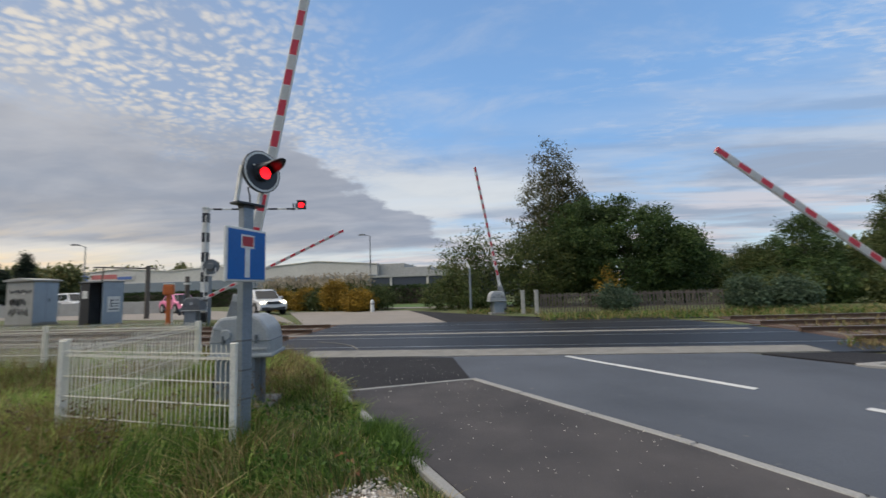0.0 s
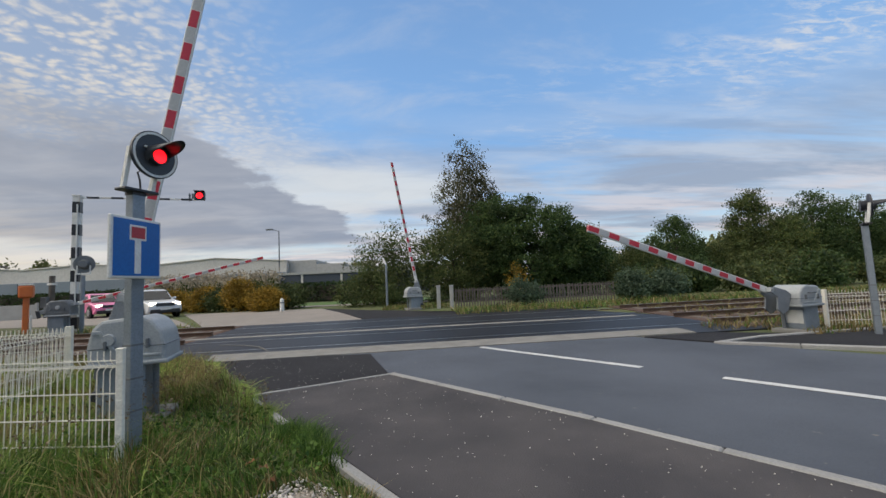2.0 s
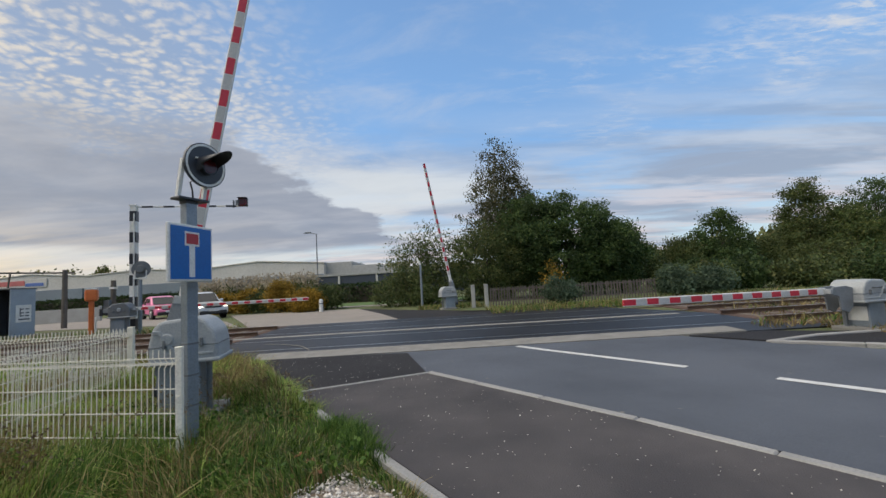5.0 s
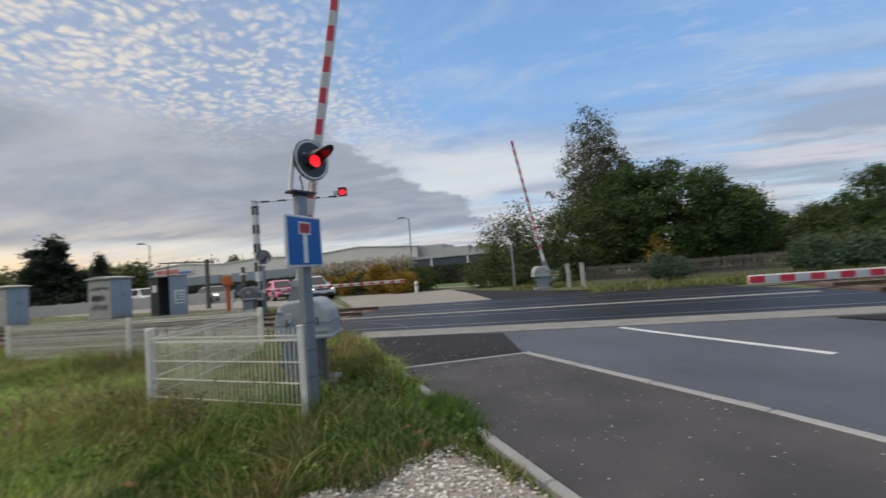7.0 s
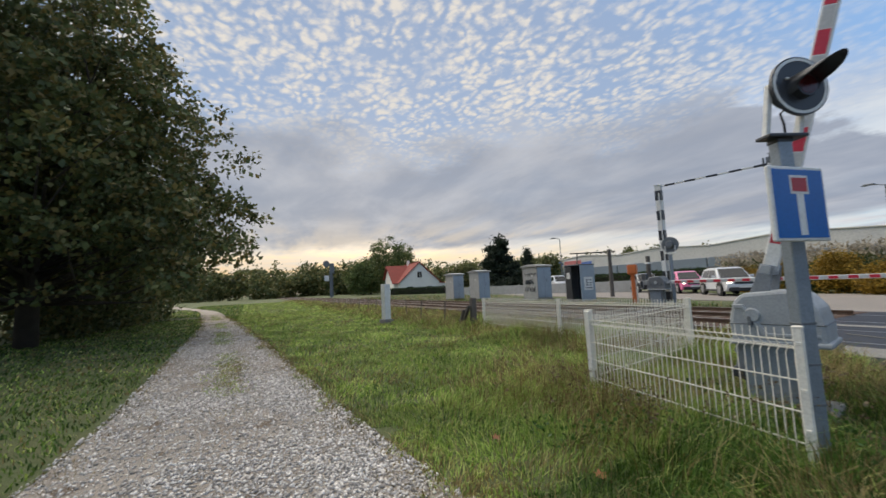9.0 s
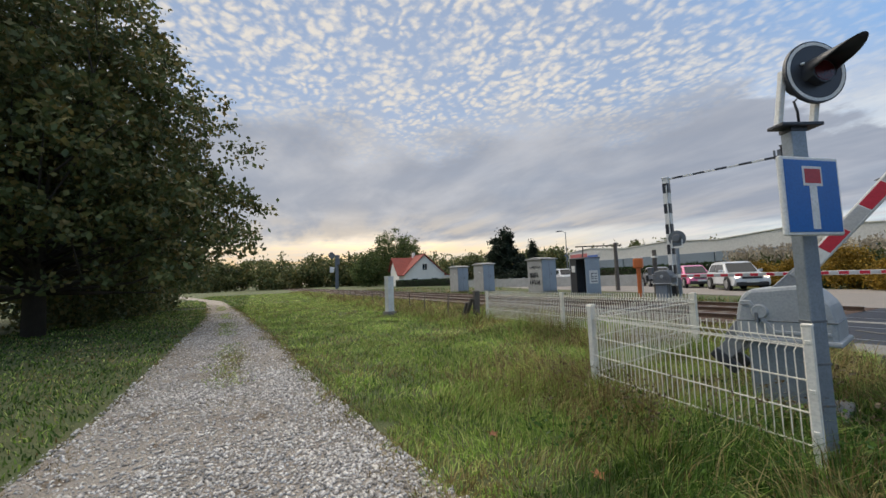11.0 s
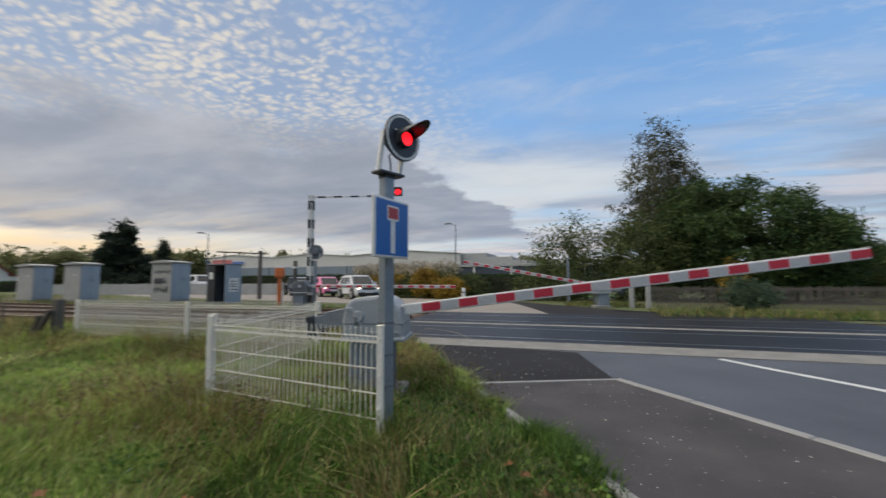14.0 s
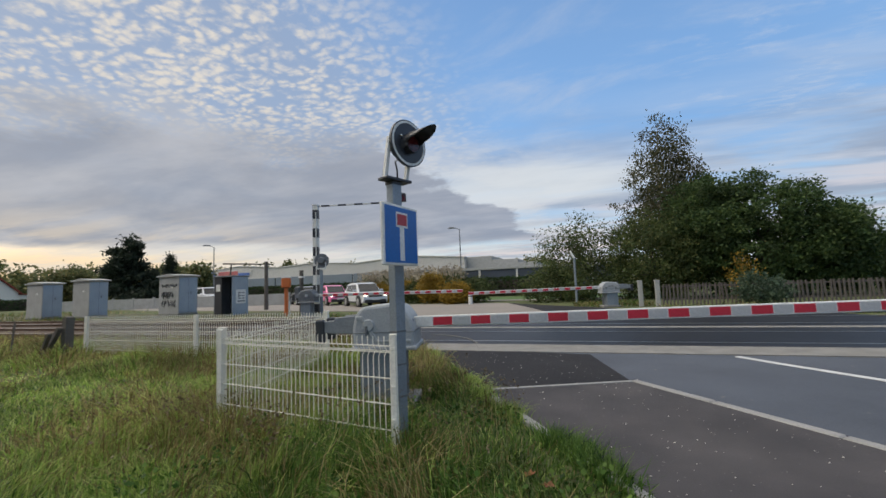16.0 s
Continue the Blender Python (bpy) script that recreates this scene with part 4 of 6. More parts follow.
picket_fence()


def street_lamp(x, y, h, yaw, label):
    o = thing("street_lamp", pose(x, y, 0.2, 0, 0, yaw), label, "street lamp", "street lamps")
    part("mast", cyl(0.09, 0.05, h, None, 10), DULL, o)
    part("outreach", tube_mesh([(0, 0, h - 0.05), (0.5, 0, h + 0.12), (0.9, 0, h + 0.16)], 0.035), DULL, o)
    part("lantern", prism([(0.6, h + 0.14), (1.45, h + 0.14), (1.5, h + 0.2), (1.2, h + 0.3), (0.65, h + 0.26)], 0.26, None, 0.02), DULL, o)


def tube_mesh(points, r):
    v, f = tube(points, [r] * len(points), 8)
    bm = bmesh.new()
    vs = [bm.verts.new(p) for p in v]
    for q in f:
        bm.faces.new([vs[i] for i in q])
    return bm


street_lamp(-13.5, 46, 7.6, 170, "slim dark street lamp beyond the crossing")
street_lamp(-44.3, 40, 7.1, 195, "slim dark street lamp beside the far road")


def loop_cut():
    """The pale sealed cut of a detector loop that curves over the crossing."""
    o = thing("sealed_cut", pose(0, 0, 0), "pale curved line of sealant across the asphalt", "road mark", kind="structure")
    pts = [(-3.9, 10.6), (-3.3, 10.35), (-2.75, 9.95), (-2.4, 9.4), (-2.2, 8.8), (-2.1, 8.3)]
    v, f = [], []
    for i, (x, y) in enumerate(pts):
        a, b = Vector(pts[max(0, i - 1)]), Vector(pts[min(len(pts) - 1, i + 1)])
        n = (b - a).normalized()
        for s, dz in ((-1, 0), (1, 0), (1, -0.01), (-1, -0.01)):
            v.append((x - n.y * 0.011 * s, y + n.x * 0.011 * s, gz(x, y) + 0.0265 + dz))
        if i:
            j = 4 * i
            f += [(j - 4 + k, j - 4 + (k + 1) % 4, j + (k + 1) % 4, j + k) for k in range(4)]
    mesh_object("seal", v, f, STRIP, o)


loop_cut()


# ---- vehicles ----
GLASS = material("dark_car_glass", (0.02, 0.025, 0.03), rough=0.08, bump=0, clear=0.5)
TYRE = material("black_tyre", (0.02, 0.02, 0.022), rough=0.85, scale=20, fine=90, bump=0.1)
RIM = material("silver_wheel_rim", (0.42, 0.43, 0.44), rough=0.35, metal=0.7, bump=0)
TRIM = material("black_plastic_trim", (0.025, 0.026, 0.028), rough=0.55, scale=20, bump=0.05)
HEAD = material("lit_headlamp", (0.95, 0.92, 0.85), rough=0.2, bump=0, glow=6.0, glow_colour=(1.0, 0.86, 0.62))
CARWHITE = material("white_car_paint", (0.66, 0.68, 0.70), (0.58, 0.6, 0.62), 0.3, scale=3, bump=0.0, clear=0.6)
CARPINK = material("bright_pink_car_paint", (0.86, 0.22, 0.42), (0.78, 0.18, 0.36), 0.3, scale=3, bump=0.0, clear=0.6)
CARGREY = material("silver_grey_car_paint", (0.28, 0.29, 0.30), (0.22, 0.23, 0.24), 0.3, 0.4, scale=3, bump=0.0, clear=0.6)


def car(m, paint, l, w, h, label, lights=True, tall=False):
    """A small car. Its own x axis points ahead, and z = 0 is the road."""
    o = thing("car", m, label, "car")
    f, r, sill = l / 2, -l / 2, 0.24
    waist = h * 0.60
    side = [(r + 0.10, sill), (f - 0.16, sill), (f - 0.02, sill + 0.12), (f, waist * 0.62), (f - 0.06, waist * 0.80), (f - 0.30, waist * 0.90), (f - 0.62, waist * 0.97), (f - 1.05, waist + 0.03), (r + 0.22, waist + 0.05), (r + 0.04, waist - 0.06), (r, sill + 0.28)]
    bm = prism(side, w, None, 0.0)
    for v in bm.verts:
        # the flanks draw in towards the nose, the tail and the waist
        nose = max(0.0, (abs(v.co.x) - l / 2 + 0.5) / 0.5)
        v.co.y *= 1.0 - 0.10 * nose - (0.04 if v.co.z > waist * 0.75 else 0.0)
    bmesh.ops.bevel(bm, geom=list(bm.edges), offset=0.055, segments=3, profile=0.5, affect="EDGES")
    part("body", bm, paint, o)
    x0, x1 = f - 1.00, f - 1.62
    back = r + (0.10 if tall else 0.28)
    top = back + (0.42 if tall else 0.6)
    cab = [(x0, waist - 0.02), (x1, h - 0.07), (x1 - 0.42, h), (top + 0.5, h - 0.01), (top, h - 0.07), (back, waist - 0.02)]
    bm = prism(cab, w * 0.90, None, 0.0)
    for v in bm.verts:
        if v.co.z > waist + 0.1:
            v.co.y *= 0.82
    bmesh.ops.bevel(bm, geom=list(bm.edges), offset=0.04, segments=2, profile=0.5, affect="EDGES")
    part("cabin", bm, paint, o)
    dx, dz = x1 - x0, h - 0.05 - waist
    ang = math.degrees(math.atan2(dz, -dx))
    screen = boxed((math.hypot(dx, dz) * 0.86, w * 0.80, 0.02), None, 0.006, 1)
    for v in screen.verts:
        v.co.y *= 0.90 + 0.12 * v.co.x / math.hypot(dx, dz)
    bmesh.ops.transform(screen, matrix=pose((x0 + x1) / 2 + 0.02, 0, waist + dz / 2 + 0.0, 0, ang, 0), verts=screen.verts)
    part("windscreen", screen, GLASS, o)
    dx, dz = top - back, h - 0.05 - waist
    part("rear_window", boxed((0.02, w * 0.62, math.hypot(dx, dz) * 0.66), pose((back + top) / 2 - 0.02, 0, waist + dz * 0.58, 0, math.degrees(math.atan2(dx, dz)), 0), 0.006, 1), GLASS, o)
    lean = math.degrees(math.atan2(w * 0.90 * 0.09, h - waist))
    for s in (-1, 1):
        mid = (x1 + top) / 2
        for win in ([(x0 - 0.34, waist + 0.05), (x1 - 0.06, h - 0.14), (mid + 0.05, h - 0.12), (mid + 0.05, waist + 0.05)], [(mid - 0.05, waist + 0.05), (mid - 0.05, h - 0.12), (top + 0.16, h - 0.14), (back + 0.34, waist + 0.08)]):
            pane = prism([(a, b - waist) for a, b in win], 0.014)
            bmesh.ops.transform(pane, matrix=pose(0, s * (w * 0.45 + 0.003), waist, s * lean, 0, 0), verts=pane.verts)
            part("side_window", pane, GLASS, o)
        part("mirror", boxed((0.10, 0.18, 0.12), pose(x0 - 0.30, s * (w / 2 + 0.03), waist + 0.10), 0.03), paint, o)
        lamp = boxed((0.10, 0.36, 0.14), pose(f - 0.10, s * (w / 2 - 0.30), waist * 0.80, 0, -14, -s * 20), 0.03)
        part("headlamp", lamp, HEAD if lights else RIM, o, "lit headlamp" if lights else "clear headlamp")
        part("sill_trim", boxed((l * 0.52, 0.03, 0.10), pose(-0.05, s * (w / 2 - 0.005), sill + 0.05), 0.01), TRIM, o)
        for x in (f - 0.78, r + 0.72):
            part("wheel_arch", cyl(0.385, 0.385, 0.03, pose(x, s * (w / 2 - 0.012) + 0.015, 0.34, 90), 24), TRIM, o)
            tyre = part("wheel", cyl(0.32, 0.32, 0.20, pose(x, s * (w / 2 - 0.08) + 0.10, 0.32, 90), 24), TYRE, o)
            part("rim", cyl(0.21, 0.20, 0.012, pose(x, s * (w / 2 + 0.024) + 0.006, 0.32, 90), 20), RIM, tyre)
    part("grille", boxed((0.05, w * 0.50, 0.16), pose(f - 0.02, 0, waist * 0.76, 0, -10, 0), 0.015), TRIM, o)
    part("bumper", boxed((0.14, w * 0.80, 0.20), pose(f - 0.04, 0, 0.34), 0.05), TRIM, o)
    part("plate", boxed((0.012, 0.5, 0.11), pose(f + 0.034, 0, 0.46), 0.004, 1), WHITE, o, "blank white plate")
    if tall:
        for s in (-1, 1):
            part("roof_rail", boxed((1.5, 0.04, 0.04), pose((x1 + top) / 2, s * w * 0.34, h + 0.03), 0.012), TRIM, o)
    return o


HEADING = -41
car(pose(-13.1, 23.3, 0.2, 0, 0, HEADING), CARWHITE, 3.9, 1.66, 1.46, "white car with lit headlamps waiting at the closed gate", True, True)
pink_car = car(pose(-17.3, 26.2, 0.2, 0, 0, HEADING), CARPINK, 3.5, 1.6, 1.42, "bright pink small car with lit headlamps in the queue")
grey_car = car(pose(-21.5, 28.4, 0.2, 0, 0, HEADING), CARGREY, 3.9, 1.7, 1.45, "silver-grey car with lit headlamps joining the queue")
car(pose(-38.0, 33.6, 0.2, 0, 0, -20), CARWHITE, 4.4, 1.75, 1.85, "white van parked behind a low wall", False, True)

# ---- buildings ----
ROOFTILE = material("red_roof_tiles", (0.27, 0.05, 0.034), (0.19, 0.04, 0.03), 0.85, scale=1, fine=12, bump=0.3)
RENDERED = material("white_rendered_wall", (0.84, 0.80, 0.73), (0.72, 0.68, 0.61), 0.85, scale=0.6, fine=20, bump=0.1)
SHEETING = material("pale_roof_sheeting", (0.62, 0.60, 0.55), (0.48, 0.46, 0.43), 0.7, scale=0.12, fine=4, bump=0.1)
CLAD = material("blue_grey_cladding", (0.20, 0.24, 0.28), (0.16, 0.19, 0.22), 0.6, scale=0.2, fine=6, bump=0.1)
DARKCLAD = material("dark_slate_cladding", (0.05, 0.062, 0.085), (0.04, 0.05, 0.07), 0.6, scale=0.2, fine=6, bump=0.1)
BANNER = material("faded_red_banner", (0.55, 0.16, 0.15), (0.42, 0.12, 0.12), 0.7, scale=1, bump=0)
BANBLUE = material("faded_blue_banner", (0.12, 0.2, 0.5), rough=0.7, scale=1, bump=0)


def house():
    w, l, eave, ridge = 9.5, 11.0, 2.6, 7.0
    o = thing("house", pose(-91.5, 36.0, 0.2, 0, 0, 86), "small white house with a steep red tiled roof", "house")
    part("wall", prism([(-w / 2, -0.2), (w / 2, -0.2), (w / 2, eave), (0, ridge - 0.2), (-w / 2, eave)], l, None, 0.03, 1), RENDERED, o, "white rendered gable walls")
    for s in (-1, 1):
        slope = math.hypot(w / 2 + 0.5, ridge - eave + 0.5)
        a = math.degrees(math.atan2(ridge - eave, w / 2))
        part("roof", boxed((slope, l + 0.8, 0.16), pose(s * (w / 4 + 0.12), 0, (ridge + eave) / 2 - 0.02, 0, s * a, 0), 0.03, 1), ROOFTILE, o, "red tiled roof slope")
    part("chimney", boxed((0.6, 0.7, 1.5), pose(-0.3, 2.2, ridge + 0.2), 0.03), RENDERED, o)
    for x, z, ww, hh in ((0, 4.2, 1.0, 1.3), (-2.4, 1.2, 1.3, 0.8), (2.2, 1.2, 1.3, 0.8)):
        win = part("window", boxed((ww, 0.12, hh), pose(x, -l / 2 - 0.02, z), 0.02, 1), GLASS, o)
        bm = boxed((ww + 0.16, 0.1, 0.08), pose(x, -l / 2 - 0.06, z - hh / 2 - 0.04), 0.01, 1)
        part("sill", bm, RENDERED, win)
        part("glazing_bar", boxed((0.06, 0.03, hh), pose(x, -l / 2 - 0.09, z), 0.006, 1), RENDERED, win)
    cross = part("cross_wing", prism([(-3.7, -0.2), (4.4, -0.2), (4.4, 3.6), (1.5, 6.3), (-3.7, 2.4)], 4.6, pose(-3.3, 0, 0, 0, 0, 90), 0.03, 1), RENDERED, o, "white wing across the house")
    part("wing_roof", boxed((5.2, 7.3, 0.16), pose(-3.5, -1.45, 4.5, 36.5), 0.03, 1), ROOFTILE, cross, "red tiled slope of the wing")
    part("wing_roof", boxed((5.2, 4.4, 0.16), pose(-3.5, 3.2, 5.0, -43), 0.03, 1), ROOFTILE, cross, "red tiled slope of the wing")
    lean = part("annex", prism([(-3, -0.2), (3, -0.2), (3, 1.9), (-3, 2.3)], 3.2, pose(w / 2 + 2.6, -2.5, 0), 0.03, 1), RENDERED, o, "low white annex")
    part("annex_roof", boxed((6.4, 3.6, 0.12), pose(w / 2 + 2.6, -2.5, 2.2, 0, 3.8, 0), 0.02, 1), ROOFTILE, lean)


house()


def warehouse():
    o = thing("warehouse", pose(0, 0, 0.2), "long white-roofed industrial hall with blue-grey cladding", "warehouse")
    y0, y1 = 76, 118
    spans = ((-87, -66, 6.5, 7.3), (-66, -46, 6.4, 7.0), (-46, -21.5, 6.3, 7.2))
    for a, b, e, r in spans:
        mid = (a + b) / 2
        part("wall", prism([(a, -0.2), (b, -0.2), (b, e), (mid, r), (a, e)], 0.4, pose(0, y0, 0)), SHEETING, o, "pale sheeted gable wall")
        part("side_wall", boxed((0.4, y1 - y0, e), pose(b - 0.2, (y0 + y1) / 2, e / 2), 0.02, 1), SHEETING, o)
        for s in (-1, 1):
            sl = math.hypot((b - a) / 2, r - e)
            an = math.degrees(math.atan2(r - e, (b - a) / 2))
            part("roof", boxed((sl + 0.2, y1 - y0 + 0.8, 0.2), pose(mid + s * (b - a) / 4, (y0 + y1) / 2, (e + r) / 2 + 0.12, 0, s * an, 0), 0.03, 1), SHEETING, o, "pale sheet roof slope")
        part("lower_wall", boxed((b - a - 0.3, 0.3, 4.3), pose(mid, y0 - 0.36, 2.15), 0.03, 1), CLAD, o, "blue-grey clad lower wall")
        for k in range(4):
            x = a + (b - a) * (k + 0.5) / 4
            d = part("dock_door", boxed((2.6, 0.12, 2.2), pose(x, y0 - 0.56, 1.1), 0.02, 1), CABSIDE if k % 2 else DARKCLAD, o)
            for z in (0.6, 1.1, 1.6):
                part("panel_seam", boxed((2.6, 0.02, 0.05), pose(x, y0 - 0.63, z), 0.005, 1), CLAD, d)
    sign = part("banner", boxed((13, 0.1, 1.6), pose(-79.5, y0 - 0.3, 5.75), 0.03, 1), SHEETING, o, "faded banner with red and blue blocks")
    part("red_block", boxed((6.0, 0.06, 0.9), pose(-80, y0 - 0.38, 5.85), 0.02, 1), BANNER, sign)
    part("blue_block", boxed((3.4, 0.06, 0.6), pose(-75.2, y0 - 0.38, 5.5), 0.02, 1), BANBLUE, sign)
    part("blue_block", boxed((1.6, 0.06, 1.2), pose(-84.5, y0 - 0.38, 5.75, 0, 25, 0), 0.02, 1), BANBLUE, sign)
    # stepped wing and the dark low hall
    for i, (a, b, h) in enumerate(((-21.5, -16.5, 6.4), (-16.5, -11.5, 5.6), (-11.5, -8.0, 4.9))):
        part("wing", boxed((b - a, 26, h), pose((a + b) / 2, y0 + 14, h / 2), 0.05, 1), CABSIDE, o, "stepped grey wing")
    low = thing("low_hall", pose(0, 0, 0.2), "low dark slate-clad hall with a pale roof edge", "warehouse")
    part("wall", boxed((24, 14, 3.4), pose(-7.5, 72, 1.7), 0.05, 1), DARKCLAD, low)
    part("roof_edge", boxed((24.4, 14.4, 0.35), pose(-7.5, 72, 3.5), 0.03, 1), CABSIDE, low)
    for x in (-16, -10, -4, 1):
        part("pilaster", boxed((0.3, 0.2, 3.4), pose(x, 64.95, 1.7), 0.02, 1), SHEETING, low)


warehouse()


def low_walls():
    o = thing("low_wall", pose(-33, 27.2, 0.2, 0, 0, 8), "low pale concrete panel wall behind the cabinets", "wall")
    for i in range(11):
        part("panel", boxed((2.1, 0.1, 0.95), pose(-13.2 + 2.2 * i, 0, 0.45), 0.012, 1), CABSIDE, o)
        part("wall_post", boxed((0.14, 0.16, 1.05), pose(-12.1 + 2.2 * i, 0, 0.5), 0.012, 1), CABSIDE, o)
    o = thing("track_signal", pose(-86.4, 15.9, 0.2, 0, 0, -10), "dark railway signal with a ladder beside the track", "railway signal")
    part("mast", boxed((0.4, 0.4, 6.2), pose(0, 0, 3.1), 0.03), DULL, o)
    part("head", boxed((0.7, 0.9, 2.2), pose(0, 0.3, 6.0), 0.16, 3), DULL, o)
    part("side_head", cyl(0.65, 0.65, 0.3, pose(0, -0.85, 7.0, 0, 90, 0), 20), DULL, o)
    part("ladder", boxed((0.12, 0.6, 5.2), pose(-0.5, 0.2, 2.7), 0.01), DULL, o)
    part("cabinet", boxed((0.7, 0.9, 1.1), pose(0.1, -0.8, 4.0), 0.03), WHITE, o)


low_walls()


# ---- plants ----
def quick_mesh(name, verts, quads, tris, mats, parent=None, smooth=False):
    """A mesh straight from arrays; quads and tris are index arrays."""
    me = bpy.data.meshes.new(name)
    nq, nt = len(quads), len(tris)
    me.vertices.add(len(verts))
    me.vertices.foreach_set("co", np.asarray(verts, dtype=np.float32).ravel())
    me.loops.add(4 * nq + 3 * nt)
    idx = np.concatenate([np.asarray(quads, dtype=np.int32).ravel(), np.asarray(tris, dtype=np.int32).ravel()])
    me.loops.foreach_set("vertex_index", idx)
    me.polygons.add(nq + nt)
    me.polygons.foreach_set("loop_start", np.concatenate([np.arange(nq, dtype=np.int32) * 4, 4 * nq + np.arange(nt, dtype=np.int32) * 3]))
    me.update(calc_edges=True)
    me.materials.append(mats)
    if smooth:
        me.shade_smooth()
    ob = new(name, me)
    ob.parent = parent
    return ob


NONE = np.zeros((0, 3), dtype=np.int32)


def leaf_quads(centres, size, rng, droop=0.0, long=1.5):
    """A diamond leaf at each centre, turned at random."""
    n = len(centres)
    a = rng.normal(size=(n, 3))
    a[:, 2] -= droop
    a /= np.linalg.norm(a, axis=1)[:, None]
    b = np.cross(a, rng.normal(size=(n, 3)))
    b /= np.linalg.norm(b, axis=1)[:, None] + 1e-9
    s = size * rng.uniform(0.6, 1.35, size=(n, 1))
    v = np.stack([centres, centres + a * s * long * 0.5 + b * s * 0.5, centres + a * s * long, centres + a * s * long * 0.5 - b * s * 0.5], axis=1).reshape(-1, 3)
    return v, np.arange(4 * n).reshape(-1, 4)


def cluster_points(blobs, clusters, per, spread, rng, shell=0.5, rag=0.35, floor=None):
    """Points in ragged clumps inside ellipsoids (x, y, z, rx, ry, rz), and the clump centres."""
    vol = np.array([b[3] * b[4] * b[5] for b in blobs]) ** 0.75
    pick = rng.choice(len(blobs), size=clusters, p=vol / vol.sum())
    d = rng.normal(size=(clusters, 3))
    d /= np.linalg.norm(d, axis=1)[:, None]
    wave = np.array([noise.noise(Vector(q * 2.3) + Vector((float(i) * 3.1, 0, 0))) for q, i in zip(d, pick)])
    r = (shell + (1 - shell) * rng.uniform(size=clusters) ** 0.5) * (1 + rag * wave)
    bl = np.array(blobs)[pick]
    c = bl[:, :3] + d * r[:, None] * bl[:, 3:]
    if floor is not None:
        c[:, 2] = np.maximum(c[:, 2], floor + rng.uniform(0, 0.5, size=clusters))
    p = np.repeat(c, per, axis=0) + rng.normal(size=(clusters * per, 3)) * np.repeat(spread * rng.uniform(0.6, 1.3, size=(clusters, 1)), per, axis=0) * np.array([1, 1, 0.7])
    if floor is not None:
        p[:, 2] = np.maximum(p[:, 2], floor)
    return p, c


BARK = material("dark_furrowed_bark", (0.055, 0.045, 0.036), (0.035, 0.028, 0.022), 0.95, scale=4, fine=30, bump=0.6, depth=0.03)
BIRCHBARK = material("pale_birch_bark", (0.32, 0.30, 0.27), (0.12, 0.11, 0.10), 0.9, scale=4, fine=30, bump=0.3)
MAPLE = leaf_material("dark_autumn_foliage", (0.058, 0.078, 0.034), (0.11, 0.14, 0.055), (0.21, 0.165, 0.06), 0.45)
DARKGREEN = leaf_material("dark_green_foliage", (0.027, 0.052, 0.019), (0.050, 0.088, 0.029), (0.088, 0.124, 0.037))
OLIVE = leaf_material("olive_foliage", (0.043, 0.066, 0.024), (0.072, 0.10, 0.034), (0.125, 0.132, 0.045))
BIRCH = leaf_material("birch_foliage", (0.045, 0.055, 0.028), (0.065, 0.07, 0.035), (0.12, 0.105, 0.045))
YELLOW = leaf_material("yellow_autumn_foliage", (0.13, 0.095, 0.016), (0.30, 0.185, 0.026), (0.42, 0.27, 0.04))
FARGREEN = leaf_material("hazy_green_foliage", (0.055, 0.085, 0.03), (0.095, 0.135, 0.042), (0.17, 0.18, 0.06))
HEDGE = leaf_material("clipped_hedge_foliage", (0.016, 0.032, 0.010), (0.026, 0.050, 0.014), (0.045, 0.07, 0.02))
PINE = leaf_material("black_green_needles", (0.014, 0.023, 0.015), (0.022, 0.036, 0.022), (0.038, 0.05, 0.03))
WOODS = leaf_material("distant_woods_foliage", (0.085, 0.105, 0.045), (0.135, 0.155, 0.06), (0.24, 0.21, 0.08))
SHRUB = leaf_material("blue_green_shrub_foliage", (0.05, 0.08, 0.05), (0.07, 0.11, 0.07), (0.1, 0.14, 0.085))


def tree(name, base, blobs, clusters, per, spread, size, mat, label, category="tree", trunk=0.22, high=None, limbs=10, bark=None, seed=1, droop=0.3, shell=0.45, rag=0.35, floor=None, long=1.5):
    """A tree or bush: trunk with limbs, and a crown of many leaves. Blobs are relative to its base."""
    rng = np.random.default_rng(seed)
    o = thing(name, pose(*base), label, category)
    p, c = cluster_points(blobs, clusters, per, spread, rng, shell, rag, floor)
    v, q = leaf_quads(p, size, rng, droop, long)
    quick_mesh("crown", v, q, NONE, mat, o)
    top = high or max(b[2] + b[5] * 0.4 for b in blobs)
    verts, faces = [], []

    def add(points, radii, n):
        tv, tf = tube(points, radii, n)
        k = len(verts)
        verts.extend(tv)
        faces.extend(tuple(i + k for i in f) for f in tf)

    bend = rng.normal(size=(5, 2)) * 0.03 * top
    spine = [Vector((bend[i][0] * i / 4, bend[i][1] * i / 4, -0.1 + top * i / 4)) for i in range(5)]
    add(spine, [trunk * (1.25 - i * 0.26) for i in range(5)], 10)
    for k in rng.choice(len(c), size=min(limbs, len(c)), replace=False):
        end = Vector(c[k])
        h = max(0.12 * top, min(top * 0.95, end.z * rng.uniform(0.35, 0.7)))
        i = min(3, int(h / top * 4))
        start = spine[i].lerp(spine[i + 1], h / top * 4 - i)
        mid = start.lerp(end, 0.5) + Vector(rng.normal(size=3) * 0.12 * (end - start).length)
        r = trunk * 0.38 * (1 - 0.6 * h / top)
        add([start, start.lerp(mid, 0.5), mid, end], [r, r * 0.75, r * 0.5, r * 0.15], 6)
    mesh_object("trunk", verts, faces, bark or BARK, o, True)
    return o


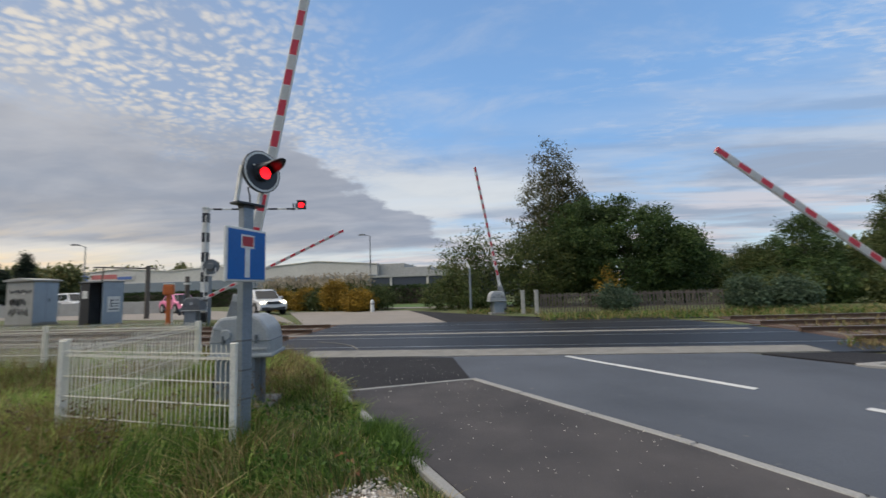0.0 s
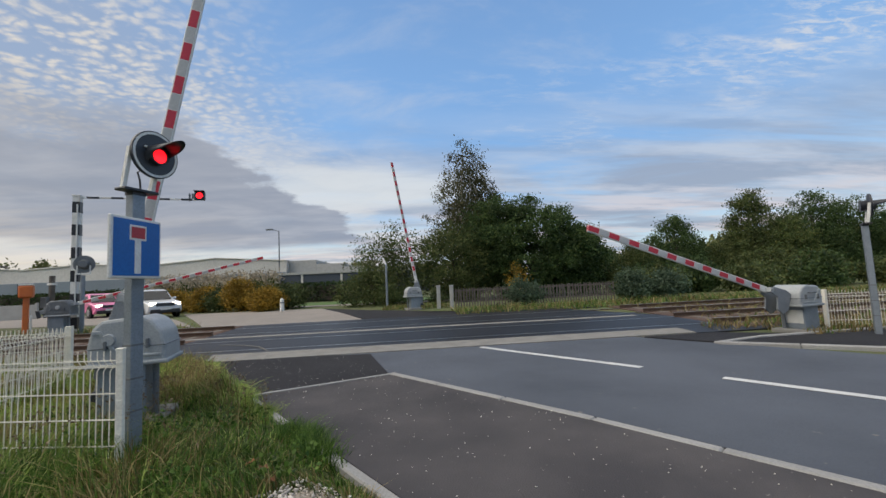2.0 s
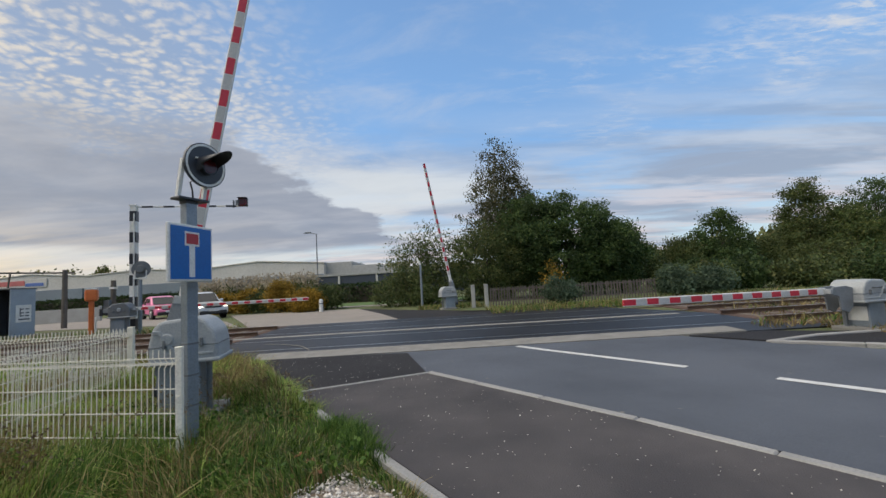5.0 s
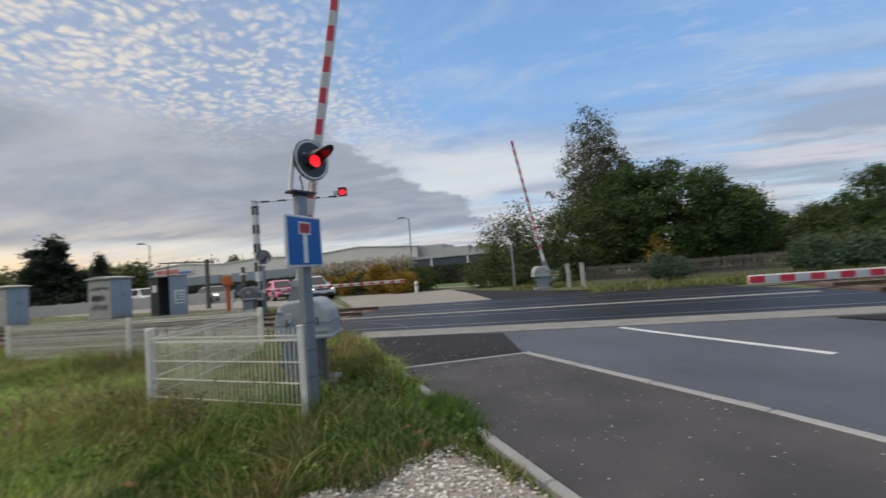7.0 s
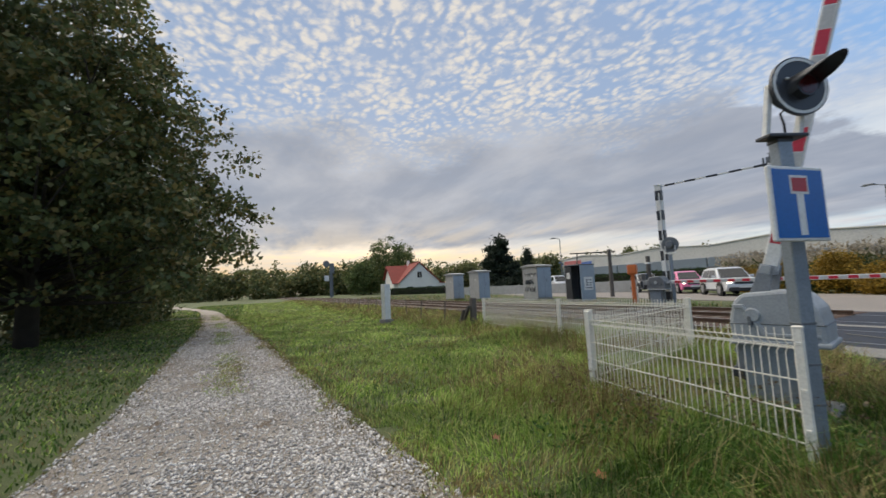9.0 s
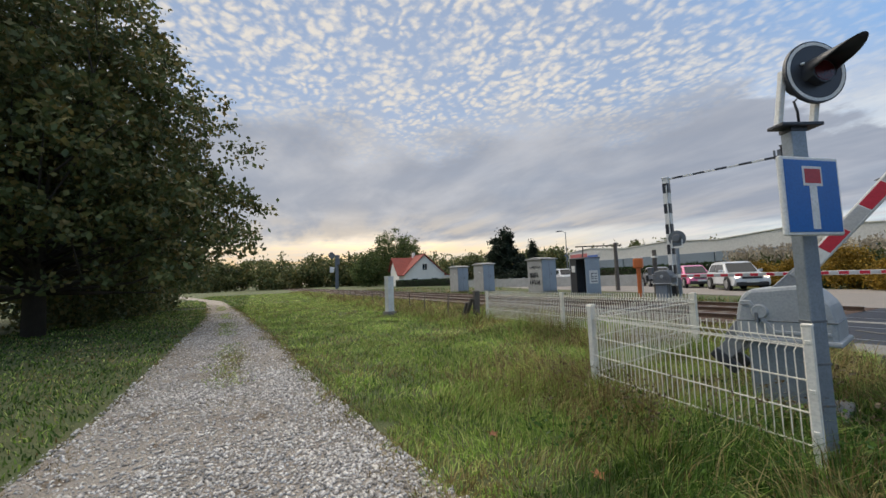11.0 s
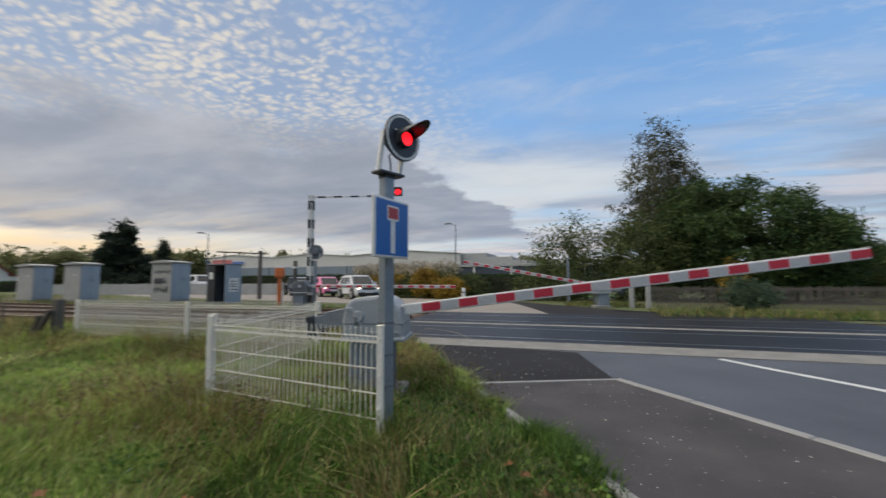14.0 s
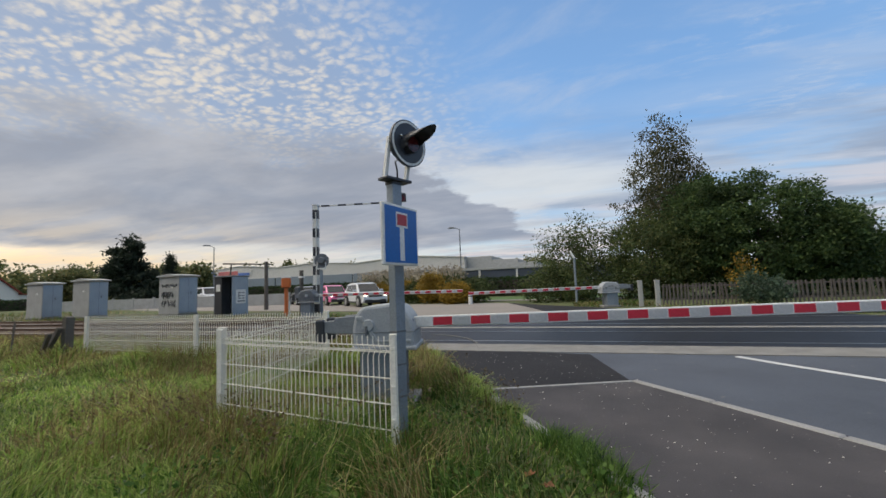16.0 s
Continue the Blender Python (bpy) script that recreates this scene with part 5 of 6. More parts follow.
# the wood beside the gravel track
def crown_lobes(levels, count, seed):
    """Lobes of leaf set round an outline of (height, radius), with gaps between them."""
    rng = np.random.default_rng(seed)
    zs, rs = [a for a, b in levels], [b for a, b in levels]
    lobes = []
    for i in range(count):
        z = zs[0] + (zs[-1] - zs[0]) * (i + rng.uniform(0, 1)) / count
        r = float(np.interp(z, zs, rs))
        a, d = 2.4 * i + rng.uniform(-0.4, 0.4), r * rng.uniform(0.55, 0.82)
        k = 0.30 * r * rng.uniform(0.75, 1.25) + 0.25
        lobes.append((d * math.cos(a), d * math.sin(a), z, k * 1.25, k * 1.25, k * 0.8))
    return lobes


tree("tree", (-17.2, -5.6, 0), crown_lobes([(2.4, 5.4), (3.6, 6.0), (5.6, 5.7), (7.6, 5.0), (9.6, 4.0), (11.6, 2.9), (13.4, 1.5)], 58, 3), 1450, 46, 0.22, 0.12, MAPLE, "large dark broadleaf tree in early autumn beside the track", trunk=0.24, high=12, limbs=90, seed=3, shell=0.25, rag=0.45, floor=1.2)
tree("tree", (-18.4, -7.4, 0), crown_lobes([(2.6, 4.4), (5.0, 4.8), (8.0, 3.8), (11.0, 2.2)], 30, 4), 560, 44, 0.26, 0.13, MAPLE, "dark slender broadleaf tree close behind the large one", trunk=0.16, high=10, limbs=40, seed=4, shell=0.25, rag=0.45, floor=1.0)
tree("tree", (-25.5, -7.2, 0), [(0, 0, 4.4, 5.2, 5.6, 3.6), (0, -1, 8.6, 4.4, 4.6, 3.6)], 620, 44, 0.5, 0.17, MAPLE, "dark broadleaf tree behind its neighbour beside the track", trunk=0.3, limbs=22, seed=5, shell=0.35, rag=0.5, floor=0.7)
tree("tree", (-34.5, -7.6, 0), [(0, 0.4, 3.6, 4.6, 4.6, 3.2), (0, -1, 6.8, 3.8, 4, 2.6)], 420, 40, 0.55, 0.2, OLIVE, "olive broadleaf tree where the gravel track bends away", trunk=0.26, limbs=16, seed=7, shell=0.35, rag=0.5, floor=0.2)
tree("tree", (-13.5, -11.5, 0), [(0, 0, 5.5, 5.4, 5.0, 4.2), (0, -1, 10, 4.4, 4.6, 3.6)], 620, 44, 0.5, 0.16, MAPLE, "dark broadleaf tree deep in the wood", trunk=0.3, limbs=20, seed=9, shell=0.35, rag=0.5, floor=0.9)
tree("undergrowth", (-24.0, -6.2, 0), [(0, 0, 0.7, 6.0, 2.2, 1.0), (-5.5, 0.9, 0.7, 3.4, 1.6, 0.9)], 260, 40, 0.35, 0.12, MAPLE, "dark tangled undergrowth below the trees", "bush", trunk=0.04, high=1.0, limbs=20, seed=11, floor=0.02)

# beyond the crossing, to the right of the road
tree("birch", (4.7, 27.5, 0.2), [(-0.2, 0, 4.6, 2.6, 2.4, 2.0), (0, 0, 6.7, 2.15, 2.0, 2.2), (0.1, 0, 9.0, 1.3, 1.2, 1.7), (1.1, 0, 6.0, 1.2, 1.2, 1.7)], 600, 30, 0.24, 0.075, BIRCH, "tall airy birch with drooping twigs above the bushes", trunk=0.13, high=10.2, limbs=60, bark=BIRCHBARK, seed=13, droop=1.6, shell=0.2, rag=0.5, long=2.0)
tree("bush", (8.3, 25.2, 0.2), [(0, 0, 2.9, 4.0, 3.2, 2.9), (-2.2, 0, 3.6, 2.2, 2.4, 2.4), (2.4, 0.3, 2.2, 2.2, 2.6, 2.2)], 1500, 60, 0.24, 0.09, DARKGREEN, "dense dark green rounded bush behind the picket fence", "bush", trunk=0.2, high=3.6, limbs=24, seed=15, shell=0.6, rag=0.3, floor=0.03)
tree("bush", (3.4, 25.0, 0.2), [(0, 0, 2.0, 2.6, 2.4, 2.6), (1.6, 0.4, 2.6, 1.8, 2, 2.4)], 560, 52, 0.26, 0.085, OLIVE, "olive-green bush below the birch", "bush", trunk=0.12, high=3.0, limbs=24, seed=17, shell=0.5, rag=0.4, floor=0.03)
tree("bush", (-0.4, 25.4, 0.2), [(0, 0, 1.4, 2.2, 2.2, 1.7), (0.6, 0, 3.2, 1.5, 1.6, 1.6), (-1.0, -0.4, 2.6, 1.4, 1.4, 1.6)], 330, 26, 0.32, 0.08, OLIVE, "thin twiggy bush at the edge of the thicket", "bush", trunk=0.09, high=4.0, limbs=70, seed=19, shell=0.3, rag=0.6, floor=0.03)
tree("bush", (-1.4, 23.8, 0.2), [(0, 0, 0.8, 2.0, 1.6, 1.1)], 220, 40, 0.2, 0.075, OLIVE, "low brown-green mound of scrub beside the side road", "bush", trunk=0.05, high=1.0, limbs=10, seed=21, shell=0.6, floor=0.02)
tree("shrub", (5.4, 17.1, 0.2), [(0, 0, 0.5, 0.75, 0.5, 0.6)], 110, 30, 0.12, 0.055, SHRUB, "blue-green shrub before the picket fence", "shrub", trunk=0.03, high=0.6, limbs=12, seed=23, floor=0.02)
tree("shrub", (6.3, 21.5, 0.2), [(0, 0, 1.1, 0.5, 0.5, 0.8)], 34, 16, 0.16, 0.06, YELLOW, "shrub with yellow autumn leaves behind the picket fence", "shrub", trunk=0.03, high=1.2, limbs=12, seed=24, floor=0.02)
for i, (x, y, h, w, kind) in enumerate(((15.4, 30, 3.0, 1.5, OLIVE), (18.1, 30, 3.4, 1.6, OLIVE), (21.1, 30, 5.3, 2.1, DARKGREEN), (24.2, 30.6, 3.3, 1.9, OLIVE), (27.5, 30, 7.4, 1.9, OLIVE), (29.6, 29, 5.0, 2.0, FARGREEN), (32.6, 30, 7.0, 2.9, DARKGREEN), (36.6, 30.5, 6.6, 2.9, DARKGREEN), (41.5, 30, 6.2, 3.4, DARKGREEN), (47, 29, 6.0, 3.6, DARKGREEN), (53, 28, 7.0, 4.2, DARKGREEN), (26, 27, 2.4, 2.2, OLIVE), (17.3, 27.5, 1.6, 2.0, DARKGREEN))):
    tree("tree" if h > 3.2 else "bush", (x, y, 0.2), crown_lobes([(0.4, w * 0.85), (h * 0.35, w), (h * 0.68, w * 0.78), (h * 0.96, w * 0.22)], 10 + int(3 * h), 140 + i), int(120 + 70 * h), 52, 0.24, 0.085, kind, "dark green broadleaf tree in the row along the railway" if h > 3.2 else "low dark bush in the row along the railway", "tree" if h > 3.2 else "bush", trunk=0.14, high=h * 0.85, limbs=24, seed=30 + i, shell=0.3, rag=0.45, floor=0.03)
for i, (x, y, r) in enumerate(((10.4, 17.6, 0.8), (12.0, 17.7, 0.9), (11.2, 19.0, 0.9))):
    tree("shrub", (x, y, 0.2), [(0, 0, 0.5, r, r * 0.7, 0.7)], 110, 30, 0.14, 0.07, SHRUB if i < 2 else OLIVE, "pale green weedy shrub along the railway fence", "shrub", trunk=0.03, high=0.6, limbs=10, seed=50 + i, floor=0.02)

for i in range(16):
    x = 13.5 + 2.1 * i
    tree("bush", (x, 20.4 + 0.9 * math.sin(2.7 * i) + 0.05 * i, 0.2), [(0, 0, 0.6, 1.35, 0.9, 0.85 + 0.3 * math.sin(1.9 * i))], 120, 30, 0.22, 0.1, (OLIVE, DARKGREEN, OLIVE)[i % 3], "low weedy bush on the bank beside the railway", "bush", trunk=0.04, high=0.9, limbs=8, seed=300 + i, floor=0.02)

# yellow bushes, hedge and reeds beyond the crossing
for i, (x, y, h, r) in enumerate(((-14.0, 27.3, 1.35, 0.75), (-12.0, 26.4, 1.45, 0.75), (-9.3, 25.0, 1.85, 0.85), (-7.3, 23.6, 1.2, 0.9))):
    tree("yellow_bush", (x, y, 0.2), [(0, 0, h * 0.42, r, r, h * 0.5), (0.1, 0, h * 0.7, r * 0.7, r * 0.7, h * 0.32)], 210, 40, 0.17, 0.065, YELLOW, "rounded bush in bright yellow autumn leaf", "bush", trunk=0.05, high=h * 0.7, limbs=16, seed=60 + i, shell=0.5, rag=0.3, floor=0.02)
for i, (x, y, h, r) in enumerate(((-10.8, 26.3, 1.3, 1.0), (-8.6, 25.8, 1.6, 1.0), (-6.6, 25.2, 1.5, 1.1), (-15.5, 29.0, 1.3, 1.2), (-17.8, 31.4, 1.4, 1.4))):
    tree("bush", (x, y, 0.2), [(0, 0, h * 0.45, r, r, h * 0.5)], 150, 36, 0.18, 0.075, OLIVE, "olive-green bush among the yellow ones", "bush", trunk=0.05, high=h * 0.6, limbs=12, seed=70 + i, floor=0.02)


def hedge(a, b, h, deep, label, seed, mat=None):
    rng = np.random.default_rng(seed)
    a, b = np.array(a, float), np.array(b, float)
    d = b - a
    l = np.linalg.norm(d)
    d /= l
    n = int(l * h * 260)
    u, w, z = rng.uniform(0, l, n), rng.uniform(-deep / 2, deep / 2, n), rng.uniform(0, h, n)
    side = rng.integers(0, 3, n)
    w = np.where(side == 0, -deep / 2 + rng.normal(0, 0.06, n), w)
    z = np.where(side == 1, h + rng.normal(0, 0.06, n), z)
    p = np.stack([a[0] + d[0] * u - d[1] * w, a[1] + d[1] * u + d[0] * w, z], axis=1)
    o = thing("hedge", pose(0, 0, 0.2), label, "hedge")
    v, q = leaf_quads(p, 0.12, rng)
    quick_mesh("foliage", v, q, NONE, mat or HEDGE, o)
    bm = boxed((l, deep * 0.8, h * 0.9), pose(*((a + b) / 2), h * 0.45, 0, 0, math.degrees(math.atan2(d[1], d[0]))), 0.05)
    part("inner_mass", bm, BARK, o)


hedge((-62, 47), (-24, 41), 1.7, 1.2, "long clipped dark green hedge before the hall", 81)
hedge((-80, 27), (-66, 32.5), 1.2, 1.0, "low clipped hedge before the white house", 83)
hedge((-24, 40), (-1.5, 35), 1.5, 1.2, "clipped dark green hedge beyond the lawn", 82)
sheet("lawn", [(-9, 28.2), (4, 26)], [(-9, 33), (4, 33)], 0.012, material("bright_lawn", (0.075, 0.14, 0.03), (0.06, 0.11, 0.028), 0.95, scale=0.6, fine=30, bump=0.5), "bright mown lawn before the hedge", "lawn", 3, 0.03)
sheet("drive", [(-9, 26.6), (3, 25.0)], [(-9, 28.1), (3, 26.2)], 0.010, PALE, "pale concrete drive beside the lawn", "road", 2, 0.03)


def reeds():
    rng = np.random.default_rng(90)
    o = thing("reed_bed", pose(0, 0, 0.2), "tall pale reeds with feathery plumes before the hall", "reeds", kind="stuff")
    n = 5200
    x = rng.uniform(-20, -9, n)
    y = 33 + rng.uniform(-1.2, 1.2, n) - 0.35 * (x + 14)
    h = rng.uniform(1.6, 2.7, n)
    p = np.stack([x, y, h * rng.uniform(0.75, 1.0, n)], axis=1)
    v, q = leaf_quads(p, 0.09, rng, -1.0, 2.6)
    quick_mesh("plumes", v, q, NONE, leaf_material("pale_reed_plume", (0.24, 0.2, 0.14), (0.36, 0.31, 0.23), (0.46, 0.42, 0.34)), o)
    p = np.stack([x, y, h * rng.uniform(0.1, 0.7, n)], axis=1)
    v, q = leaf_quads(p, 0.10, rng, -2.0, 4.0)
    quick_mesh("stems", v, q, NONE, OLIVE, o)


reeds()

# left background
def pine():
    rng = random.Random(17)
    blobs = []
    for i in range(15):
        z = 1.3 + 7.2 * i / 14
        reach = (7.4 - 1.9 * (i % 3)) * (1 - 0.74 * i / 14)
        a = 2.4 * i
        blobs.append((reach * 0.62 * math.cos(a), reach * 0.5 * math.sin(a), z, reach * rng.uniform(0.38, 0.55), reach * 0.42, 0.40 + 0.25 * rng.random()))
    blobs.append((0.2, 0, 8.9, 0.7, 0.7, 0.7))
    tree("pine", (-59.5, 40, 0.2), blobs, 640, 38, 0.32, 0.2, PINE, "dark spreading pine beyond the cabinets", trunk=0.25, high=8.8, limbs=34, seed=95, shell=0.3, rag=0.55, long=2.4, floor=0.2)
    tree("cypress", (-52.5, 40.5, 0.2), [(0, 0, 2.2, 1.0, 1.0, 2.2), (0, 0, 4.2, 0.75, 0.75, 1.6), (0, 0, 5.8, 0.35, 0.35, 1.2)], 240, 36, 0.22, 0.14, PINE, "slim dark conifer beside the pine", trunk=0.1, high=6, limbs=6, seed=96, floor=0.1)


pine()
for i, (x, y, h, w) in enumerate(((-107.5, 35.2, 15.0, 8.0), (-113, 41, 13.0, 6.5), (-105, 27.4, 9.0, 5.0), (-118, 33, 10, 6.0), (-95, 52, 7.5, 5), (-76, 50, 5.5, 5), (-66, 52, 6.0, 4.5), (-63, 46, 5.0, 2.6), (-57, 48, 5.6, 1.8), (-84, 55, 6.5, 5))):
    tree("tree", (x, y, 0.2), [(0, 0, h * 0.42, w, w * 0.8, h * 0.40), (0.6, 0, h * 0.72, w * 0.66, w * 0.6, h * 0.3)], 230, 36, 0.6, 0.3, FARGREEN if i < 4 else WOODS, "green broadleaf tree beside the house" if i < 4 else "hazy broadleaf tree in the far row", trunk=0.25, limbs=10, seed=100 + i, shell=0.45, rag=0.5, floor=0.1)


def far_woods():
    rng = np.random.default_rng(120)
    o = thing("far_woods", pose(0, 0, 0.2), "distant row of hazy autumn woods on the horizon", "woods", kind="stuff")
    blobs = []
    for i in range(90):
        a = radians(80 + 125 * i / 89)
        d = rng.uniform(150, 190)
        h = rng.uniform(9, 13.5)
        blobs.append((d * math.cos(a), d * math.sin(a) + 5, h * 0.42, rng.uniform(5, 8), rng.uniform(5, 8), h * 0.5))
    for i in range(46):
        a = radians(-8 + 75 * i / 45)
        d = rng.uniform(75, 100)
        h = rng.uniform(6, 9)
        blobs.append((d * math.cos(a), d * math.sin(a) + 8, h * 0.42, rng.uniform(4, 6), rng.uniform(4, 6), h * 0.5))
    p, c = cluster_points(blobs, 6000, 26, 1.0, rng, 0.1, 0.35, 0.1)
    v, q = leaf_quads(p, 0.7, rng)
    quick_mesh("crowns", v, q, NONE, WOODS, o)


far_woods()


# ---- grass, stones and leaves ----
TRACK_R = ([-90, -45, -26, -14.3, -9, -4.6, -3.4, -2.4, -0.9, -0.1, 0.9], [-12, -2.2, -0.2, 0.80, 1.18, 1.48, 1.60, 1.75, 2.55, 3.3, 2.42])
TRACK_L = ([-90, -45, -21.5, -14, -8.7, -5.7, -4.2, -3, -1, 1.5, 3.2], [-14, -3.6, -1.30, -1.02, -0.84, -0.74, -0.80, -0.9, -1.2, -1.5, -1.0])


def blades(name, x, y, h, width, mat, label, rng, lean=0.95):
    n = len(x)
    z = np.clip(0.02 * (y - 8.0), 0, 0.2) - 0.02
    base = np.stack([x, y, z], axis=1)
    a = rng.uniform(0, 2 * math.pi, n)
    side = np.stack([np.cos(a), np.sin(a), np.zeros(n)], axis=1) * (width * rng.uniform(0.6, 1.3, n))[:, None] / 2
    t = 7.0 * patches(x, y, 1.3, 11.0) + rng.normal(0, 0.9, n)
    tip = np.stack([np.cos(t), np.sin(t), np.zeros(n)], axis=1) * (h * np.abs(rng.normal(0, lean, n)))[:, None]
    upv = np.stack([np.zeros(n), np.zeros(n), h], axis=1)
    v = np.stack([base - side, base + side, base + side * 0.8 + tip * 0.3 + upv * 0.55, base - side * 0.8 + tip * 0.3 + upv * 0.55, base + tip + upv * 0.95], axis=1).reshape(-1, 3)
    k = np.arange(n)[:, None] * 5
    ob = quick_mesh(name, v, k + np.array([[0, 1, 2, 3]]), k + np.array([[3, 2, 4]]), mat)
    return tagged(ob, label, "grass", kind="stuff")


GRASS = leaf_material("meadow_grass_blades", (0.115, 0.195, 0.035), (0.30, 0.44, 0.085), (0.60, 0.62, 0.23), 0.5, 0.4)
LUSH = leaf_material("deep_green_grass_blades", (0.020, 0.050, 0.009), (0.062, 0.130, 0.020), (0.17, 0.26, 0.055), 0.45, 0.35)
DRY = leaf_material("dry_brown_grass_blades", (0.10, 0.075, 0.03), (0.235, 0.18, 0.075), (0.44, 0.37, 0.18), 0.7, 0.4)


def verge_ok(x, y):
    u = x * SIDE.x + y * SIDE.y
    s = x * ALONG.x + y * ALONG.y
    ok = (u < 2.03) & (y < 9.0)
    wander = 0.20 * np.sin(x * 2.1) * np.sin(x * 0.73 + 1.0) + 0.11 * np.sin(x * 6.7 + y * 5.0) + 0.06 * np.sin(x * 15.0 - y * 9.0)
    ok &= (y > np.interp(x, *TRACK_R) + wander - 0.06) | (y < np.interp(x, *TRACK_L) - wander + 0.06)
    ok &= (x < 0.9) & ~((y < np.interp(x, *TRACK_L)) & (x > -3.2))
    return ok


def patches(x, y, f, off=0.0):
    return np.array([noise.noise(Vector((a * f + off, b * f, 0.3))) for a, b in zip(x, y)])


def grass():
    rng = np.random.default_rng(200)
    near, dry, lush = [], [], []
    for x0, x1, y0, y1, dens, w, hs in ((-4.5, 0.9, 1.4, 6.2, 2600, 0.008, 1.0), (-5.5, -1.0, 5.5, 9.0, 1300, 0.009, 1.0), (-9, -4.5, 1.2, 8.9, 1000, 0.012, 1.0), (-16, -9, 0.6, 8.8, 420, 0.018, 1.0), (-32, -16, -1.0, 8.7, 150, 0.03, 1.1), (-75, -32, -6, 8.6, 30, 0.06, 1.2), (-9.5, -3.5, -7, -0.9, 420, 0.016, 0.7), (-30, -9.5, -7, -1.0, 150, 0.03, 0.8)):
        n = int((x1 - x0) * (y1 - y0) * dens)
        x, y = rng.uniform(x0, x1, n), rng.uniform(y0, y1, n)
        k = verge_ok(x, y)
        x, y = x[k], y[k]
        n = len(x)
        # long by the fence and the machine, short in the mown middle
        tall = np.clip(1 - np.abs(y - (4.0 - 0.9 * (x + 2.5) * (x > -2.5))) / 1.6, 0, 1) * (x > -5.5) + np.clip((y - 5.2) / 1.2, 0, 1)
        tall = np.clip(tall, 0, 1)
        p = patches(x, y, 0.9)
        h = hs * rng.uniform(0.035, 0.085, n) * (1 + 3.2 * tall * rng.uniform(0.3, 1.2, n)) * (1 + 0.5 * p)
        edge = np.clip(1 - (y - np.interp(x, *TRACK_R)) / 0.35, 0, 1) * (y > 0)
        brown = rng.uniform(size=n) < np.clip(0.07 + 0.46 * tall * (patches(x, y, 0.6, 7.0) > -0.2) * (x < -1.0) + 0.35 * edge + 0.25 * (p < -0.3), 0, 0.85)
        q = patches(x, y, 1.6, 21.0)
        # at y < 0 the dark green blades also stand for the trees' shade
        darker = ~brown & (rng.uniform(size=n) < np.where((x > -2.3) & (y < 4.6), 0.88, np.where((x > -3.2) & (y >= 4.6), 0.7, np.where(y < 0, 0.75, 0.06 + 0.22 * (q > 0.08)))))
        for bag, m in ((dry, brown), (lush, darker), (near, ~brown & ~darker)):
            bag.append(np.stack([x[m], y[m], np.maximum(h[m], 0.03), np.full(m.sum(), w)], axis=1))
    # tufts that hang over the edging
    for cs, cu, k in ((3.1, 2.06, 500), (3.45, 2.1, 700), (3.7, 2.05, 500), (4.6, 2.02, 500), (5.3, 2.04, 500), (5.9, 2.06, 700), (6.6, 2.05, 600), (7.4, 2.1, 600), (8.1, 2.12, 500)):
        ss, uu = rng.normal(cs, 0.16, k), rng.normal(cu, 0.055, k)
        bag = lush if cs < 4 else near
        bag.append(np.stack([uu * SIDE.x + ss * ALONG.x, uu * SIDE.y + ss * ALONG.y, rng.uniform(0.06, 0.17, k), np.full(k, 0.008)], axis=1))
    n = 9000
    x = rng.uniform(-34, -6.2, n)
    y = (np.interp(x, *TRACK_R) + np.interp(x, *TRACK_L)) / 2 + rng.normal(0, 0.16, n)
    m = patches(x, y, 0.8, 2.0) > -0.02
    near.append(np.stack([x[m], y[m], rng.uniform(0.02, 0.07, m.sum()), np.full(m.sum(), 0.016)], axis=1))
    k = 2600
    x, y = rng.normal(-8.2, 0.85, k), 0.32 + rng.normal(0, 0.13, k)
    dry.append(np.stack([x[:1500], y[:1500], rng.uniform(0.02, 0.06, 1500), np.full(1500, 0.012)], axis=1))
    near.append(np.stack([x[1500:], y[1500:], rng.uniform(0.02, 0.06, k - 1500), np.full(k - 1500, 0.012)], axis=1))
    # dry wisps that creep over the edges and the middle of the gravel
    n = 26000
    x = -0.9 - 30 * rng.uniform(size=n) ** 1.7
    pick = rng.uniform(size=n)
    rag = 0.30 * np.abs(patches(x, x * 0.3, 0.9, 4.0))
    y = np.where(pick < 0.6, np.interp(x, *TRACK_R) + 0.08 - (0.06 + rag) * np.abs(rng.normal(0, 1, n)), np.where(pick < 0.8, np.interp(x, *TRACK_L) - 0.05 + (0.06 + rag) * np.abs(rng.normal(0, 1, n)), (np.interp(x, *TRACK_R) + np.interp(x, *TRACK_L)) / 2 + rng.normal(0, 0.22, n)))
    m = (pick < 0.8) | ((patches(x, y, 0.8, 2.0) > -0.05) & (x < -5))
    dry.append(np.stack([x[m], y[m], rng.uniform(0.015, 0.05, m.sum()), 0.007 - 0.0006 * x[m]], axis=1))
    for name, bag, mat, label in (("grass", near, GRASS, "long mixed meadow grass along the track"), ("lush_and_shaded_grass", lush, LUSH, "fresh green grass by the footway, dark blades as tree shade"), ("dry_grass", dry, DRY, "dry brown grass stalks along the fence")):
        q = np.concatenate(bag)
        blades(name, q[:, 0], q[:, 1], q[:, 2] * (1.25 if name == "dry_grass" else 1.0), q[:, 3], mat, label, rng)
